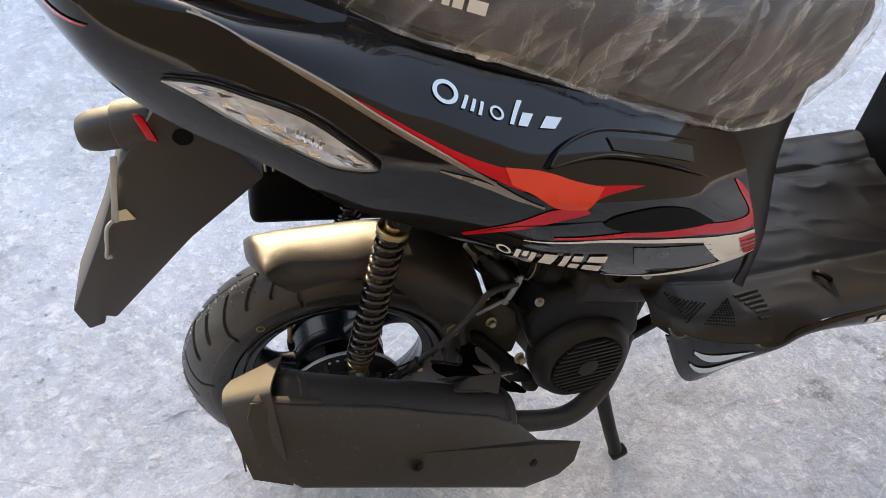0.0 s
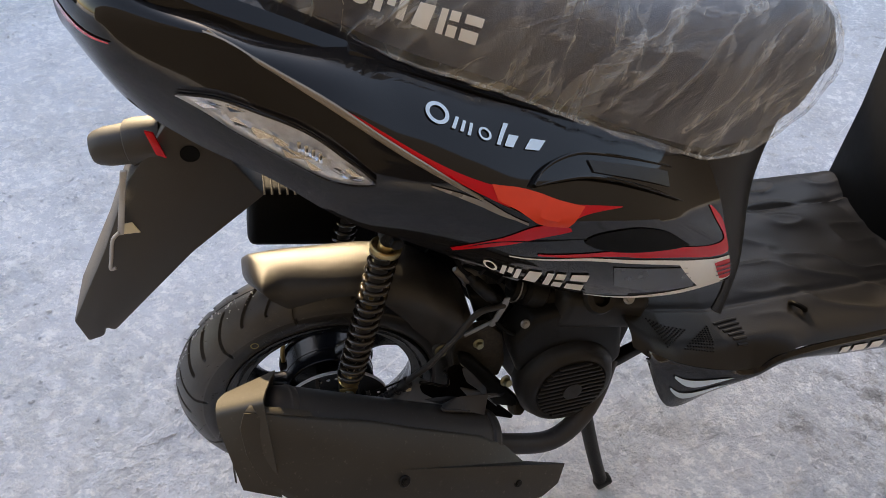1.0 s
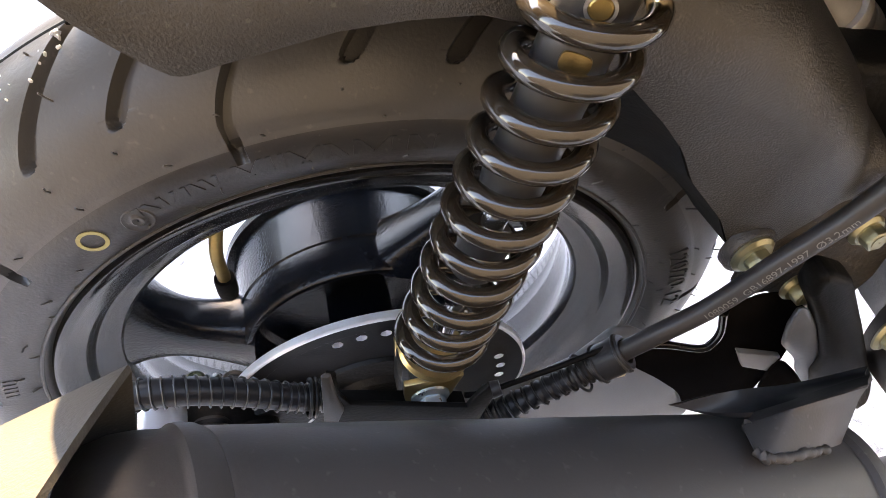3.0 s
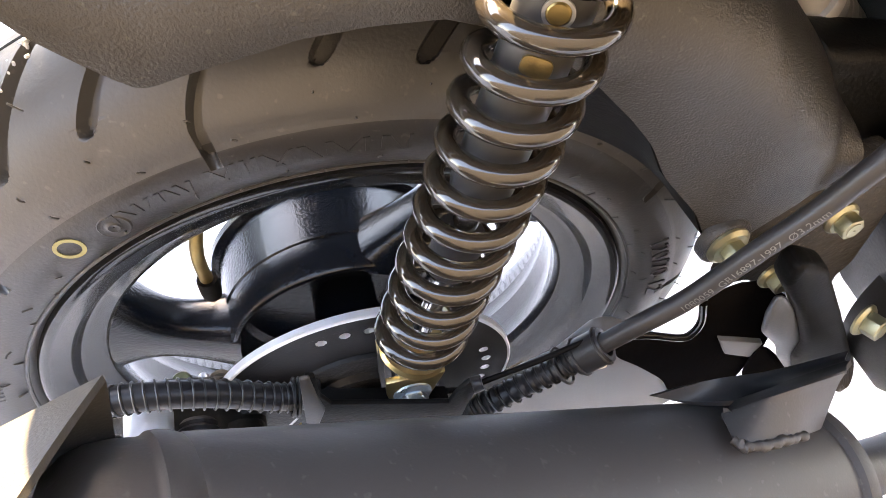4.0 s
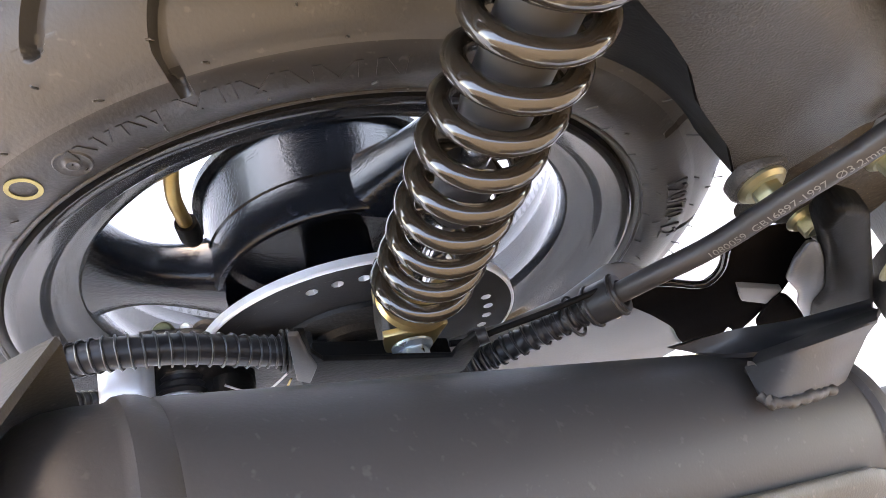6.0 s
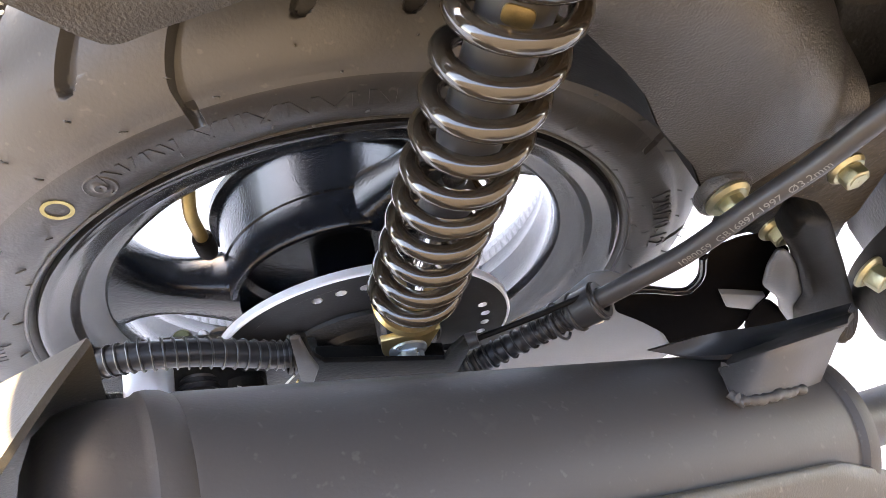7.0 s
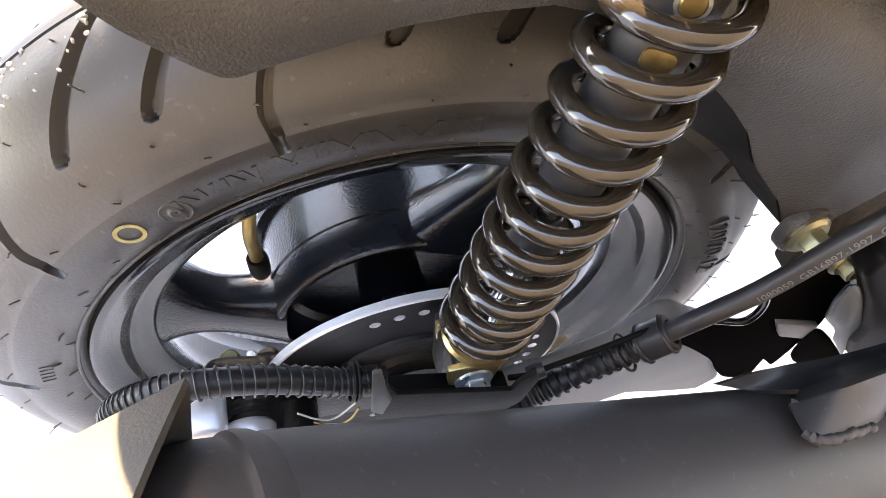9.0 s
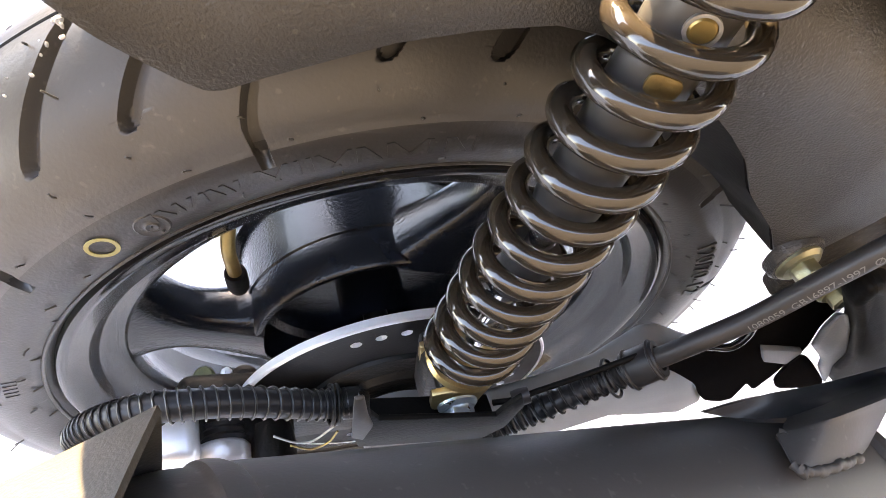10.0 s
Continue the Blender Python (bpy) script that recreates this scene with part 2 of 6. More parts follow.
        return ramp(n.outputs["Fac"], 0.665, 0.70, top)

    col = mix(strokes(18, 0.4, 0.22), col, (0.50, 0.54, 0.60, 1))
    col = mix(strokes(-35, 3.1, 0.6), col, (0.97, 0.97, 0.97, 1))
    col = mix(grit.outputs["Value"], col, (0.24, 0.23, 0.23, 1))
    nt.links.new(col, b.inputs["Base Color"])
    b.inputs["Roughness"].default_value = 0.5
    bp = nt.nodes.new("ShaderNodeBump")
    bp.inputs["Strength"].default_value = 1.0
    bp.inputs["Distance"].default_value = 0.016
    add = nt.nodes.new("ShaderNodeMath")
    add.operation = "ADD"
    nt.links.new(fine.outputs["Fac"], add.inputs[0])
    nt.links.new(mid.outputs["Fac"], add.inputs[1])
    # flakes of broken crust stand proud with a sharp edge
    flake = half.outputs["Value"]
    both = nt.nodes.new("ShaderNodeMath")
    both.operation = "ADD"
    nt.links.new(add.outputs["Value"], both.inputs[0])
    nt.links.new(flake, both.inputs[1])
    nt.links.new(both.outputs["Value"], bp.inputs["Height"])
    nt.links.new(bp.outputs["Normal"], b.inputs["Normal"])
    return m


def film_material():
    """Thin clear plastic: see-through, with straight milky creases and gloss."""
    m = bpy.data.materials.new("clear_plastic_film")
    m.use_nodes = True
    nt = m.node_tree
    b = nt.nodes["Principled BSDF"]
    b.inputs["Base Color"].default_value = (0.85, 0.83, 0.77, 1)
    b.inputs["Roughness"].default_value = 0.14
    tr = nt.nodes.new("ShaderNodeBsdfTransparent")
    mx = nt.nodes.new("ShaderNodeMixShader")
    co = nt.nodes.new("ShaderNodeTexCoord")

    def maths(op, a, c=None):
        n = nt.nodes.new("ShaderNodeMath")
        n.operation = op
        for k, src in enumerate((a, c)):
            if isinstance(src, (int, float)):
                n.inputs[k].default_value = src
            elif src is not None:
                nt.links.new(src, n.inputs[k])
        return n.outputs["Value"]

    def creases(turn, across, along, detail):
        """Ridges that run along one direction."""
        mp = nt.nodes.new("ShaderNodeMapping")
        mp.vector_type = "POINT"
        mp.inputs["Rotation"].default_value = (0.4, radians(turn), 0.3)
        st = nt.nodes.new("ShaderNodeMapping")
        st.inputs["Scale"].default_value = (along, across * 0.5, across)
        n = nt.nodes.new("ShaderNodeTexNoise")
        n.inputs["Scale"].default_value = 1.0
        n.inputs["Detail"].default_value = detail
        n.inputs["Distortion"].default_value = 0.35
        nt.links.new(co.outputs["Object"], mp.inputs["Vector"])
        nt.links.new(mp.outputs["Vector"], st.inputs["Vector"])
        nt.links.new(st.outputs["Vector"], n.inputs["Vector"])
        ridge = maths("ABSOLUTE", maths("SUBTRACT", n.outputs["Fac"], 0.5))
        return maths("POWER", maths("MAXIMUM", maths("SUBTRACT", 1.0, maths("MULTIPLY", ridge, 11.0)), 0.0), 2.6)

    a, c, d = creases(42, 22, 4.0, 3.5), creases(74, 38, 6, 3.0), creases(15, 48, 8, 3.5)
    def mask(scale, lo, hi):
        n = nt.nodes.new("ShaderNodeTexNoise")
        n.inputs["Scale"].default_value = scale
        n.inputs["Detail"].default_value = 1.0
        nt.links.new(co.outputs["Object"], n.inputs["Vector"])
        r = nt.nodes.new("ShaderNodeMapRange")
        r.inputs["From Min"].default_value = lo
        r.inputs["From Max"].default_value = hi
        nt.links.new(n.outputs["Fac"], r.inputs["Value"])
        return r.outputs["Result"]

    a, c, d = maths("MULTIPLY", a, mask(5, 0.32, 0.58)), maths("MULTIPLY", c, mask(7, 0.38, 0.6)), maths("MULTIPLY", d, mask(9, 0.42, 0.6))
    total = maths("ADD", maths("ADD", maths("MAXIMUM", a, 0.0), maths("MULTIPLY", maths("MAXIMUM", c, 0.0), 0.7)), maths("MULTIPLY", maths("MAXIMUM", d, 0.0), 0.5))
    r = nt.nodes.new("ShaderNodeMapRange")
    r.inputs["From Min"].default_value = 0.1
    r.inputs["From Max"].default_value = 1.4
    r.inputs["To Min"].default_value = 0.10
    r.inputs["To Max"].default_value = 0.52
    nt.links.new(total, r.inputs["Value"])
    # facets between the creases, each with its own tone and a slight bump
    fm = nt.nodes.new("ShaderNodeMapping")
    fm.inputs["Rotation"].default_value = (0.4, radians(48), 0.3)
    fs = nt.nodes.new("ShaderNodeMapping")
    fs.inputs["Scale"].default_value = (7, 13, 24)
    warp = nt.nodes.new("ShaderNodeTexNoise")
    warp.inputs["Scale"].default_value = 9.0
    shift = nt.nodes.new("ShaderNodeVectorMath")
    shift.operation = "MULTIPLY_ADD"
    shift.inputs[1].default_value = (0.07, 0.07, 0.07)
    facet = nt.nodes.new("ShaderNodeTexVoronoi")
    facet.inputs["Scale"].default_value = 1.0
    nt.links.new(co.outputs["Object"], warp.inputs["Vector"])
    nt.links.new(warp.outputs["Color"], shift.inputs[0])
    nt.links.new(co.outputs["Object"], shift.inputs[2])
    nt.links.new(shift.outputs["Vector"], fm.inputs["Vector"])
    nt.links.new(fm.outputs["Vector"], fs.inputs["Vector"])
    nt.links.new(fs.outputs["Vector"], facet.inputs["Vector"])
    tone = nt.nodes.new("ShaderNodeSeparateColor")
    nt.links.new(facet.outputs["Color"], tone.inputs["Color"])
    # milkiness per facet paints in the uneven sheen that reflections don't give
    milky = maths("MULTIPLY", maths("POWER", tone.outputs["Red"], 2.5), 0.15)
    nt.links.new(maths("ADD", r.outputs["Result"], milky), mx.inputs["Fac"])
    nt.links.new(tr.outputs["BSDF"], mx.inputs[1])
    nt.links.new(b.outputs["BSDF"], mx.inputs[2])
    bp = nt.nodes.new("ShaderNodeBump")
    bp.inputs["Strength"].default_value = 1.0
    bp.inputs["Distance"].default_value = 0.004
    nt.links.new(maths("ADD", total, maths("MULTIPLY", facet.outputs["Distance"], 2.0)), bp.inputs["Height"])
    nt.links.new(bp.outputs["Normal"], b.inputs["Normal"])
    nt.links.new(mx.outputs["Shader"], nt.nodes["Material Output"].inputs["Surface"])
    return m


def glass_material():
    m = bpy.data.materials.new("clear_lens")
    m.use_nodes = True
    b = m.node_tree.nodes["Principled BSDF"]
    b.inputs["Transmission Weight"].default_value = 1
    b.inputs["Roughness"].default_value = 0.03
    b.inputs["IOR"].default_value = 1.3
    b.inputs["Base Color"].default_value = (0.95, 0.97, 1, 1)
    return m


M_SNOW, M_FILM, M_LENS = snow_material(), film_material(), glass_material()


# ---- building blocks ----
def finish(me, bm, angle=38):
    bmesh.ops.recalc_face_normals(bm, faces=bm.faces)
    bm.to_mesh(me)
    bm.free()
    for p in me.polygons:
        p.use_smooth = True
    me.set_sharp_from_angle(angle=radians(angle))


def part(name, bm, mat, parent=None, label="", angle=38):
    me = bpy.data.meshes.new(name)
    finish(me, bm, angle)
    me.materials.append(mat)
    ob = new(name, me)
    ob.parent = parent
    if label:
        tagged(ob, label)
    return ob


def thing(name, label, category, group="", kind=""):
    return tagged(new(name), label, category, group, kind)


def merge(a, b):
    """Adds bmesh b to bmesh a."""
    me = bpy.data.meshes.new("tmp")
    b.to_mesh(me)
    b.free()
    a.from_mesh(me)
    bpy.data.meshes.remove(me)
    return a


def basis(axis):
    """Two unit vectors square to the axis."""
    w = Vector(axis).normalized()
    u = Vector((0, 0, 1)).cross(w)
    if u.length < 1e-3:
        u = Vector((1, 0, 0))
    u.normalize()
    return u, w.cross(u), w


def lathe(profile, origin, axis, segs=64, closed=True, sweep=360.0, start=0.0):
    """Turns (radius, along) points round an axis."""
    bm = bmesh.new()
    u, v, w = basis(axis)
    o = Vector(origin)
    full = sweep >= 360
    rings = []
    for i in range(segs if full else segs + 1):
        a = radians(start + sweep * i / segs)
        d = u * math.cos(a) + v * math.sin(a)
        rings.append([bm.verts.new(o + d * r + w * h) for r, h in profile])
    n = len(profile)
    for i in range(segs):
        p, q = rings[i], rings[(i + 1) % len(rings)]
        for j in range(n if closed else n - 1):
            k = (j + 1) % n
            bm.faces.new((p[j], p[k], q[k], q[j]))
    bmesh.ops.remove_doubles(bm, verts=bm.verts, dist=1e-6)
    return bm


def smooth_path(points, steps=8):
    """A Catmull-Rom curve through points."""
    pts = [Vector(p) for p in points]
    pts = [2 * pts[0] - pts[1], *pts, 2 * pts[-1] - pts[-2]]
    out = []
    for i in range(1, len(pts) - 2):
        a, b, c, d = pts[i - 1:i + 3]
        for k in range(steps):
            t = k / steps
            out.append(0.5 * ((2 * b) + (c - a) * t + (2 * a - 5 * b + 4 * c - d) * t * t + (3 * b - a - 3 * c + d) * t ** 3))
    out.append(pts[-2])
    return out


def tube(points, radius, segs=16, caps=True):
    """A round bar along a list of points; radius is a number or a function of 0..1."""
    bm = bmesh.new()
    pts = [Vector(p) for p in points]
    n = len(pts)
    u = None
    rings = []
    for i, p in enumerate(pts):
        d = (pts[min(i + 1, n - 1)] - pts[max(i - 1, 0)]).normalized()
        if u is None:
            u = basis(d)[0]
        u = (u - d * u.dot(d)).normalized()
        v = d.cross(u)
        r = radius(i / (n - 1)) if callable(radius) else radius
        rings.append([bm.verts.new(p + (u * math.cos(a) + v * math.sin(a)) * r)
                      for a in (2 * math.pi * k / segs for k in range(segs))])
    for a, b in zip(rings, rings[1:]):
        for k in range(segs):
            bm.faces.new((a[k], a[(k + 1) % segs], b[(k + 1) % segs], b[k]))
    if caps:
        bm.faces.new(rings[0][::-1])
        bm.faces.new(rings[-1])
    return bm


def surface(fn, nu, nv, thick=0.0):
    """A sheet fn(u, v) -> place for u, v in 0..1, thickened inwards along its normals."""
    bm = bmesh.new()
    us, vs = [i / nu for i in range(nu + 1)], [j / nv for j in range(nv + 1)]
    pts = [[Vector(fn(u, v)) for v in vs] for u in us]
    front = [[bm.verts.new(p) for p in row] for row in pts]
    for i in range(nu):
        for j in range(nv):
            bm.faces.new((front[i][j], front[i + 1][j], front[i + 1][j + 1], front[i][j + 1]))
    if thick:
        back = []
        for i in range(nu + 1):
            row = []
            for j in range(nv + 1):
                a = pts[min(i + 1, nu)][j] - pts[max(i - 1, 0)][j]
                b = pts[i][min(j + 1, nv)] - pts[i][max(j - 1, 0)]
                nrm = a.cross(b)
                nrm = nrm.normalized() if nrm.length > 1e-12 else Vector((0, 0, 1))
                row.append(bm.verts.new(pts[i][j] - nrm * thick))
            back.append(row)
        for i in range(nu):
            for j in range(nv):
                bm.faces.new((back[i][j], back[i][j + 1], back[i + 1][j + 1], back[i + 1][j]))
        for i in range(nu):
            bm.faces.new((front[i][0], back[i][0], back[i + 1][0], front[i + 1][0]))
            bm.faces.new((front[i][nv], front[i + 1][nv], back[i + 1][nv], back[i][nv]))
        for j in range(nv):
            bm.faces.new((front[0][j], front[0][j + 1], back[0][j + 1], back[0][j]))
            bm.faces.new((front[nu][j], back[nu][j], back[nu][j + 1], front[nu][j + 1]))
    return bm


def plate(points, normal, thick, bevel=0.0, segs=2):
    """A flat sheet with the given outline, extruded along the normal, its edges rounded."""
    bm = bmesh.new()
    n = Vector(normal).normalized() * thick
    a = [bm.verts.new(Vector(p)) for p in points]
    b = [bm.verts.new(Vector(p) + n) for p in points]
    bm.faces.new(a[::-1])
    bm.faces.new(b)
    for i in range(len(a)):
        j = (i + 1) % len(a)
        bm.faces.new((a[i], a[j], b[j], b[i]))
    bmesh.ops.recalc_face_normals(bm, faces=bm.faces)
    if bevel:
        bmesh.ops.bevel(bm, geom=list(bm.edges), offset=bevel, segments=segs, affect="EDGES", profile=0.5)
    return bm


def box(center, size, turn=None, bevel=0.0, segs=2):
    bm = bmesh.new()
    bmesh.ops.create_cube(bm, size=1.0, matrix=Matrix.Translation(center) @ (turn or Matrix()) @ Matrix.Diagonal((*size, 1)))
    if bevel:
        bmesh.ops.bevel(bm, geom=list(bm.edges), offset=bevel, segments=segs, affect="EDGES", profile=0.5)
    return bm


def hex_bolt(center, axis, r=0.0055, flange=0.008, height=0.006):
    """A hexagon head with a washer flange; the axis points out of the surface."""
    u, v, w = basis(axis)
    c = Vector(center)
    bm = lathe([(0.0005, 0), (flange, 0), (flange, 0.0012), (flange * 0.82, 0.0028), (0.0005, 0.003)], c, w, 28)
    ring = [c + (u * math.cos(math.pi * k / 3) + v * math.sin(math.pi * k / 3)) * r + w * 0.002 for k in range(6)]
    merge(bm, plate(ring, w, height, 0.0006))
    merge(bm, lathe([(0.0005, height + 0.0018), (r * 0.62, height + 0.0018), (r * 0.62, height + 0.0024), (0.0005, height + 0.0024)], c, w, 18))
    return bm


def torus(center, axis, major, minor, segs=40, sides=10):
    prof = [(major + minor * math.cos(2 * math.pi * k / sides), minor * math.sin(2 * math.pi * k / sides)) for k in range(sides)]
    return lathe(prof, center, axis, segs)


def interp(rows, x):
    """Piecewise-linear rows of (x, a, b, ...)."""
    if x <= rows[0][0]:
        return rows[0][1:]
    for p, q in zip(rows, rows[1:]):
        if x <= q[0]:
            t = (x - p[0]) / (q[0] - p[0])
            t = t * t * (3 - 2 * t) if len(p) > 2 and p[-1] == "s" else t
            return tuple(a + (b - a) * t for a, b in zip(p[1:], q[1:]))
    return rows[-1][1:]


def spline(rows, t):
    """Catmull-Rom through rows of coordinates for t in 0..1."""
    n = len(rows) - 1
    f = min(max(t, 0), 1) * n
    i = min(int(f), n - 1)
    f -= i
    a, b, c, d = (Vector(rows[min(max(k, 0), n)]) for k in (i - 1, i, i + 1, i + 2))
    return 0.5 * ((2 * b) + (c - a) * f + (2 * a - 5 * b + 4 * c - d) * f * f + (3 * b - a - 3 * c + d) * f ** 3)


# ---- ground: trodden snow out to the horizon ----
def ground_z(x, y):
    z = 0.010 * noise.noise(Vector((x * 2.2, y * 2.2, 0.3))) + 0.003 * noise.noise(Vector((x * 8, y * 8, 3.1)))
    z += 0.0022 * noise.noise(Vector((x * 26, y * 26, 7.7)))
    # broken lumps of crust
    c = noise.noise(Vector((x * 41, y * 41, 4.2))) + 0.5 * noise.noise(Vector((x * 17, y * 17, 8.8)))
    z += 0.018 * max(0.0, c - 0.30)
    # trampled edges: ridges where soles broke the crust
    k = noise.noise(Vector((x * 5 + 11, y * 5, 1.9)))
    z += 0.004 * max(0.0, 0.25 - abs(k)) / 0.25 * noise.noise(Vector((x * 15, y * 15, 9)))
    return z - 0.012


def ground():
    def axis(lo, hi, step):
        dense = list(np.arange(lo, hi + step / 2, step))
        out = [lo - d for d in (400, 120, 40, 14, 6, 3, 1.5, 0.7, 0.3, 0.12)] + dense + [hi + d for d in (0.12, 0.3, 0.7, 1.5, 3, 6, 14, 40, 120, 400)]
        return out
    xs, ys = axis(-1.7, 1.9, 0.010), axis(-0.9, 2.3, 0.010)
    verts, faces = [], []
    for x in xs:
        for y in ys:
            verts.append((x, y, ground_z(x, y) if max(abs(x), abs(y)) < 4 else -0.012))
    m = len(ys)
    for i in range(len(xs) - 1):
        for j in range(m - 1):
            a = i * m + j
            faces.append((a, a + m, a + m + 1, a + 1))
    me = bpy.data.meshes.new("ground")
    me.from_pydata(verts, [], faces)
    for p in me.polygons:
        p.use_smooth = True
    me.materials.append(M_SNOW)
    return tagged(new("ground", me), "trodden white snow with icy patches and dark grit", "ground", kind="structure")


ground()


def light_blocking_walls():
    """Plain unseen walls, added behind the viewer to darken reflections and beyond the scooter to shade the ground."""
    # added out of view: cuts skylight and reflections on the near flank
    ob = part("south_light_blocker", box((0, -1.25, 1.05), (14, 0.3, 2.5), None, 0.02), M_SOUTH_BLOCKER)
    tagged(ob, "unseen dark brown wall added to darken near-side reflections", "wall", kind="structure")
    # added out of view: its height sets where sunlight starts on the scooter
    ob = part("north_sun_blocker", box((2.0, 6.15, 1.74), (30, 0.3, 3.68), None, 0.02), M_NORTH_BLOCKER)
    tagged(ob, "unseen dark brown wall added to keep the sun off the snow", "wall", kind="structure")


light_blocking_walls()


def snow_crumbs():
    """Loose lumps of broken crust, thick in trodden patches, and thin ridges thrown up by scraping."""
    rnd = random.Random(5)
    seed = bmesh.new()
    bmesh.ops.create_icosphere(seed, subdivisions=1, radius=1)
    seed.verts.ensure_lookup_table()
    base = [v.co.copy() for v in seed.verts]
    tris = [tuple(v.index for v in f.verts) for f in seed.faces]
    seed.free()
    verts, faces = [], []

    def lump(x, y, turn, size, sink):
        m = Matrix.Translation((x, y, ground_z(x, y) + sink)) @ turn.to_matrix().to_4x4() @ Matrix.Diagonal((*size, 1))
        k = len(verts)
        verts.extend(m @ (v * rnd.uniform(0.75, 1.2)) for v in base)
        faces.extend((p + k, q + k, r + k) for p, q, r in tris)

    placed = 0
    while placed < 5200:
        x, y = rnd.uniform(-1.6, 1.9), rnd.uniform(-0.85, 2.3)
        if noise.noise(Vector((x * 3.4, y * 3.4, 5.5))) + 0.25 * rnd.uniform(-1, 1) < 0.06:
            continue
        r = 0.0016 + 0.0042 * rnd.random() ** 3
        lump(x, y, Euler((rnd.random() * 6, rnd.random() * 6, rnd.random() * 6)), (r, r * rnd.uniform(0.6, 1.8), r * rnd.uniform(0.5, 0.9)), r * 0.2)
        placed += 1
    for _ in range(80):
        x, y, along = rnd.uniform(-1.5, 1.6), rnd.uniform(-0.8, 1.6), rnd.gauss(-0.12, 0.3)
        for k in range(rnd.randint(4, 16)):
            x, y = x + 0.011 * math.cos(along), y + 0.011 * math.sin(along)
            lump(x, y, Euler((0, 0, along)), (0.0085, rnd.uniform(0.0018, 0.0030), rnd.uniform(0.0012, 0.0020)), 0.0002)
    me = bpy.data.meshes.new("snow_crumbs")
    me.from_pydata(verts, [], faces)
    me.materials.append(M_SNOW)
    ob = new("snow_crumbs", me)
    tagged(ob, "loose crumbs of broken snow crust on the ground", "snow", kind="stuff")


snow_crumbs()


# ---- the scooter, rear wheel first; x runs forward, the near side faces -y ----
AXLE = Vector((0, 0, 0.265))
scooter = thing("scooter", "black motor scooter with red and white stripes standing on snow", "motor scooter")


def wheel_point(r, deg, y):
    a = radians(deg)
    return Vector((r * math.cos(a), y, AXLE.z + r * math.sin(a)))


# tyre section: (radius, y) from the near bead over the crown to the far bead
TYRE = [(0.1660, -0.0530), (0.168, -0.0565), (0.174, -0.0605), (0.182, -0.063), (0.190, -0.0632), (0.1965, -0.0615),
        (0.1985, -0.0605), (0.205, -0.0585), (0.212, -0.0545), (0.2185, -0.049), (0.2245, -0.042), (0.2295, -0.034),
        (0.2335, -0.0255), (0.2358, -0.0185), (0.2366, -0.0115)]
MID = -0.0115     # the wheel's middle plane


def tyre_mesh():
    fine = [Vector((r, y, 0)) for r, y in TYRE[:6]] + smooth_path([(r, y, 0) for r, y in TYRE[6:]], 16)
    prof = [(p.x, p.y) for p in fine] + [(p.x, 2 * MID - p.y) for p in reversed(fine[:-1])]
    prof += [(0.172, 0.022), (0.2, 0.017), (0.2, -0.04), (0.172, -0.045)]
    n_p = len(prof)
    bm = bmesh.new()
    period = 360 / 11
    # three slots in each of eleven repeats: angle, |y| of the outer and the inner end, half-width
    slots = [(135.2, 0.0600, 0.024, 0.0032), (123.8, 0.0465, 0.016, 0.0048), (113.3, 0.0475, 0.024, 0.0048)]
    rows = [p for p in prof]

    def near_y(y):
        return min(y, 2 * MID - y)

    def lean(y):
        t = max(0.0, min(1.25, (0.058 + near_y(y)) / 0.038))
        return -9.0 * t ** 1.15

    cols = []
    for k in range(11):
        marks = []
        for n, (deg, y_out, y_in, w) in enumerate(slots):
            for f in (-1.0, -0.94, -0.80, -0.55, -0.2, 0.2, 0.55, 0.80, 0.94, 1.0):
                marks.append((deg - k * period + math.degrees(f * w / 0.225), n, abs(f)))
        marks.sort()
        for i, m in enumerate(marks):
            cols.append(m)
            nxt = marks[i + 1][0] if i + 1 < len(marks) else marks[0][0] + period
            gap = nxt - m[0]
            fill = int(gap / 1.1)
            for j in range(1, fill + 1):
                cols.append((m[0] + gap * j / (fill + 1), -1, 9.0))
    cols.sort()
    rings = []
    for deg, slot, f in cols:
        ring = []
        for r, y in rows:
            g = 0.0
            if slot >= 0 and f < 0.97 and r > 0.1955:
                _, y_out, y_in, w = slots[slot]
                past = max(-near_y(y) - y_out, y_in + near_y(y), 0.0)
                room = w * math.sqrt(max(0.0, 1 - f * f))
                g = max(0.0, min(1.0, (room - past) / 0.0020)) if past > 0 else 1.0
                if f > 0.9:
                    g *= 0.85
            shift = lean(y) if r > 0.19 and y < MID else (lean(y) - 6 if r > 0.19 else 0)
            if r <= 0.1985:
                shift *= max(0.0, (r - 0.19) / 0.0085)
            rr = r - 0.0055 * g
            a = radians(deg + shift)
            ring.append(bm.verts.new((rr * math.cos(a), y * (1 - 0.05 * g), AXLE.z + rr * math.sin(a))))
        rings.append(ring)
    n_t = len(rings)
    for i in range(n_t):
        p, q = rings[i], rings[(i + 1) % n_t]
        for j in range(n_p):
            k = (j + 1) % n_p
            bm.faces.new((p[j], q[j], q[k], p[k]))
    return bm


tyre = part("tyre", tyre_mesh(), M_RUBBER, scooter, "black scooter tyre with slanted slots and moulding hairs", 50)
tyre.data.materials.append(M_WALL)
for face in tyre.data.polygons:
    if math.hypot(face.center.x, face.center.z - AXLE.z) < 0.1972:
        face.material_index = 1


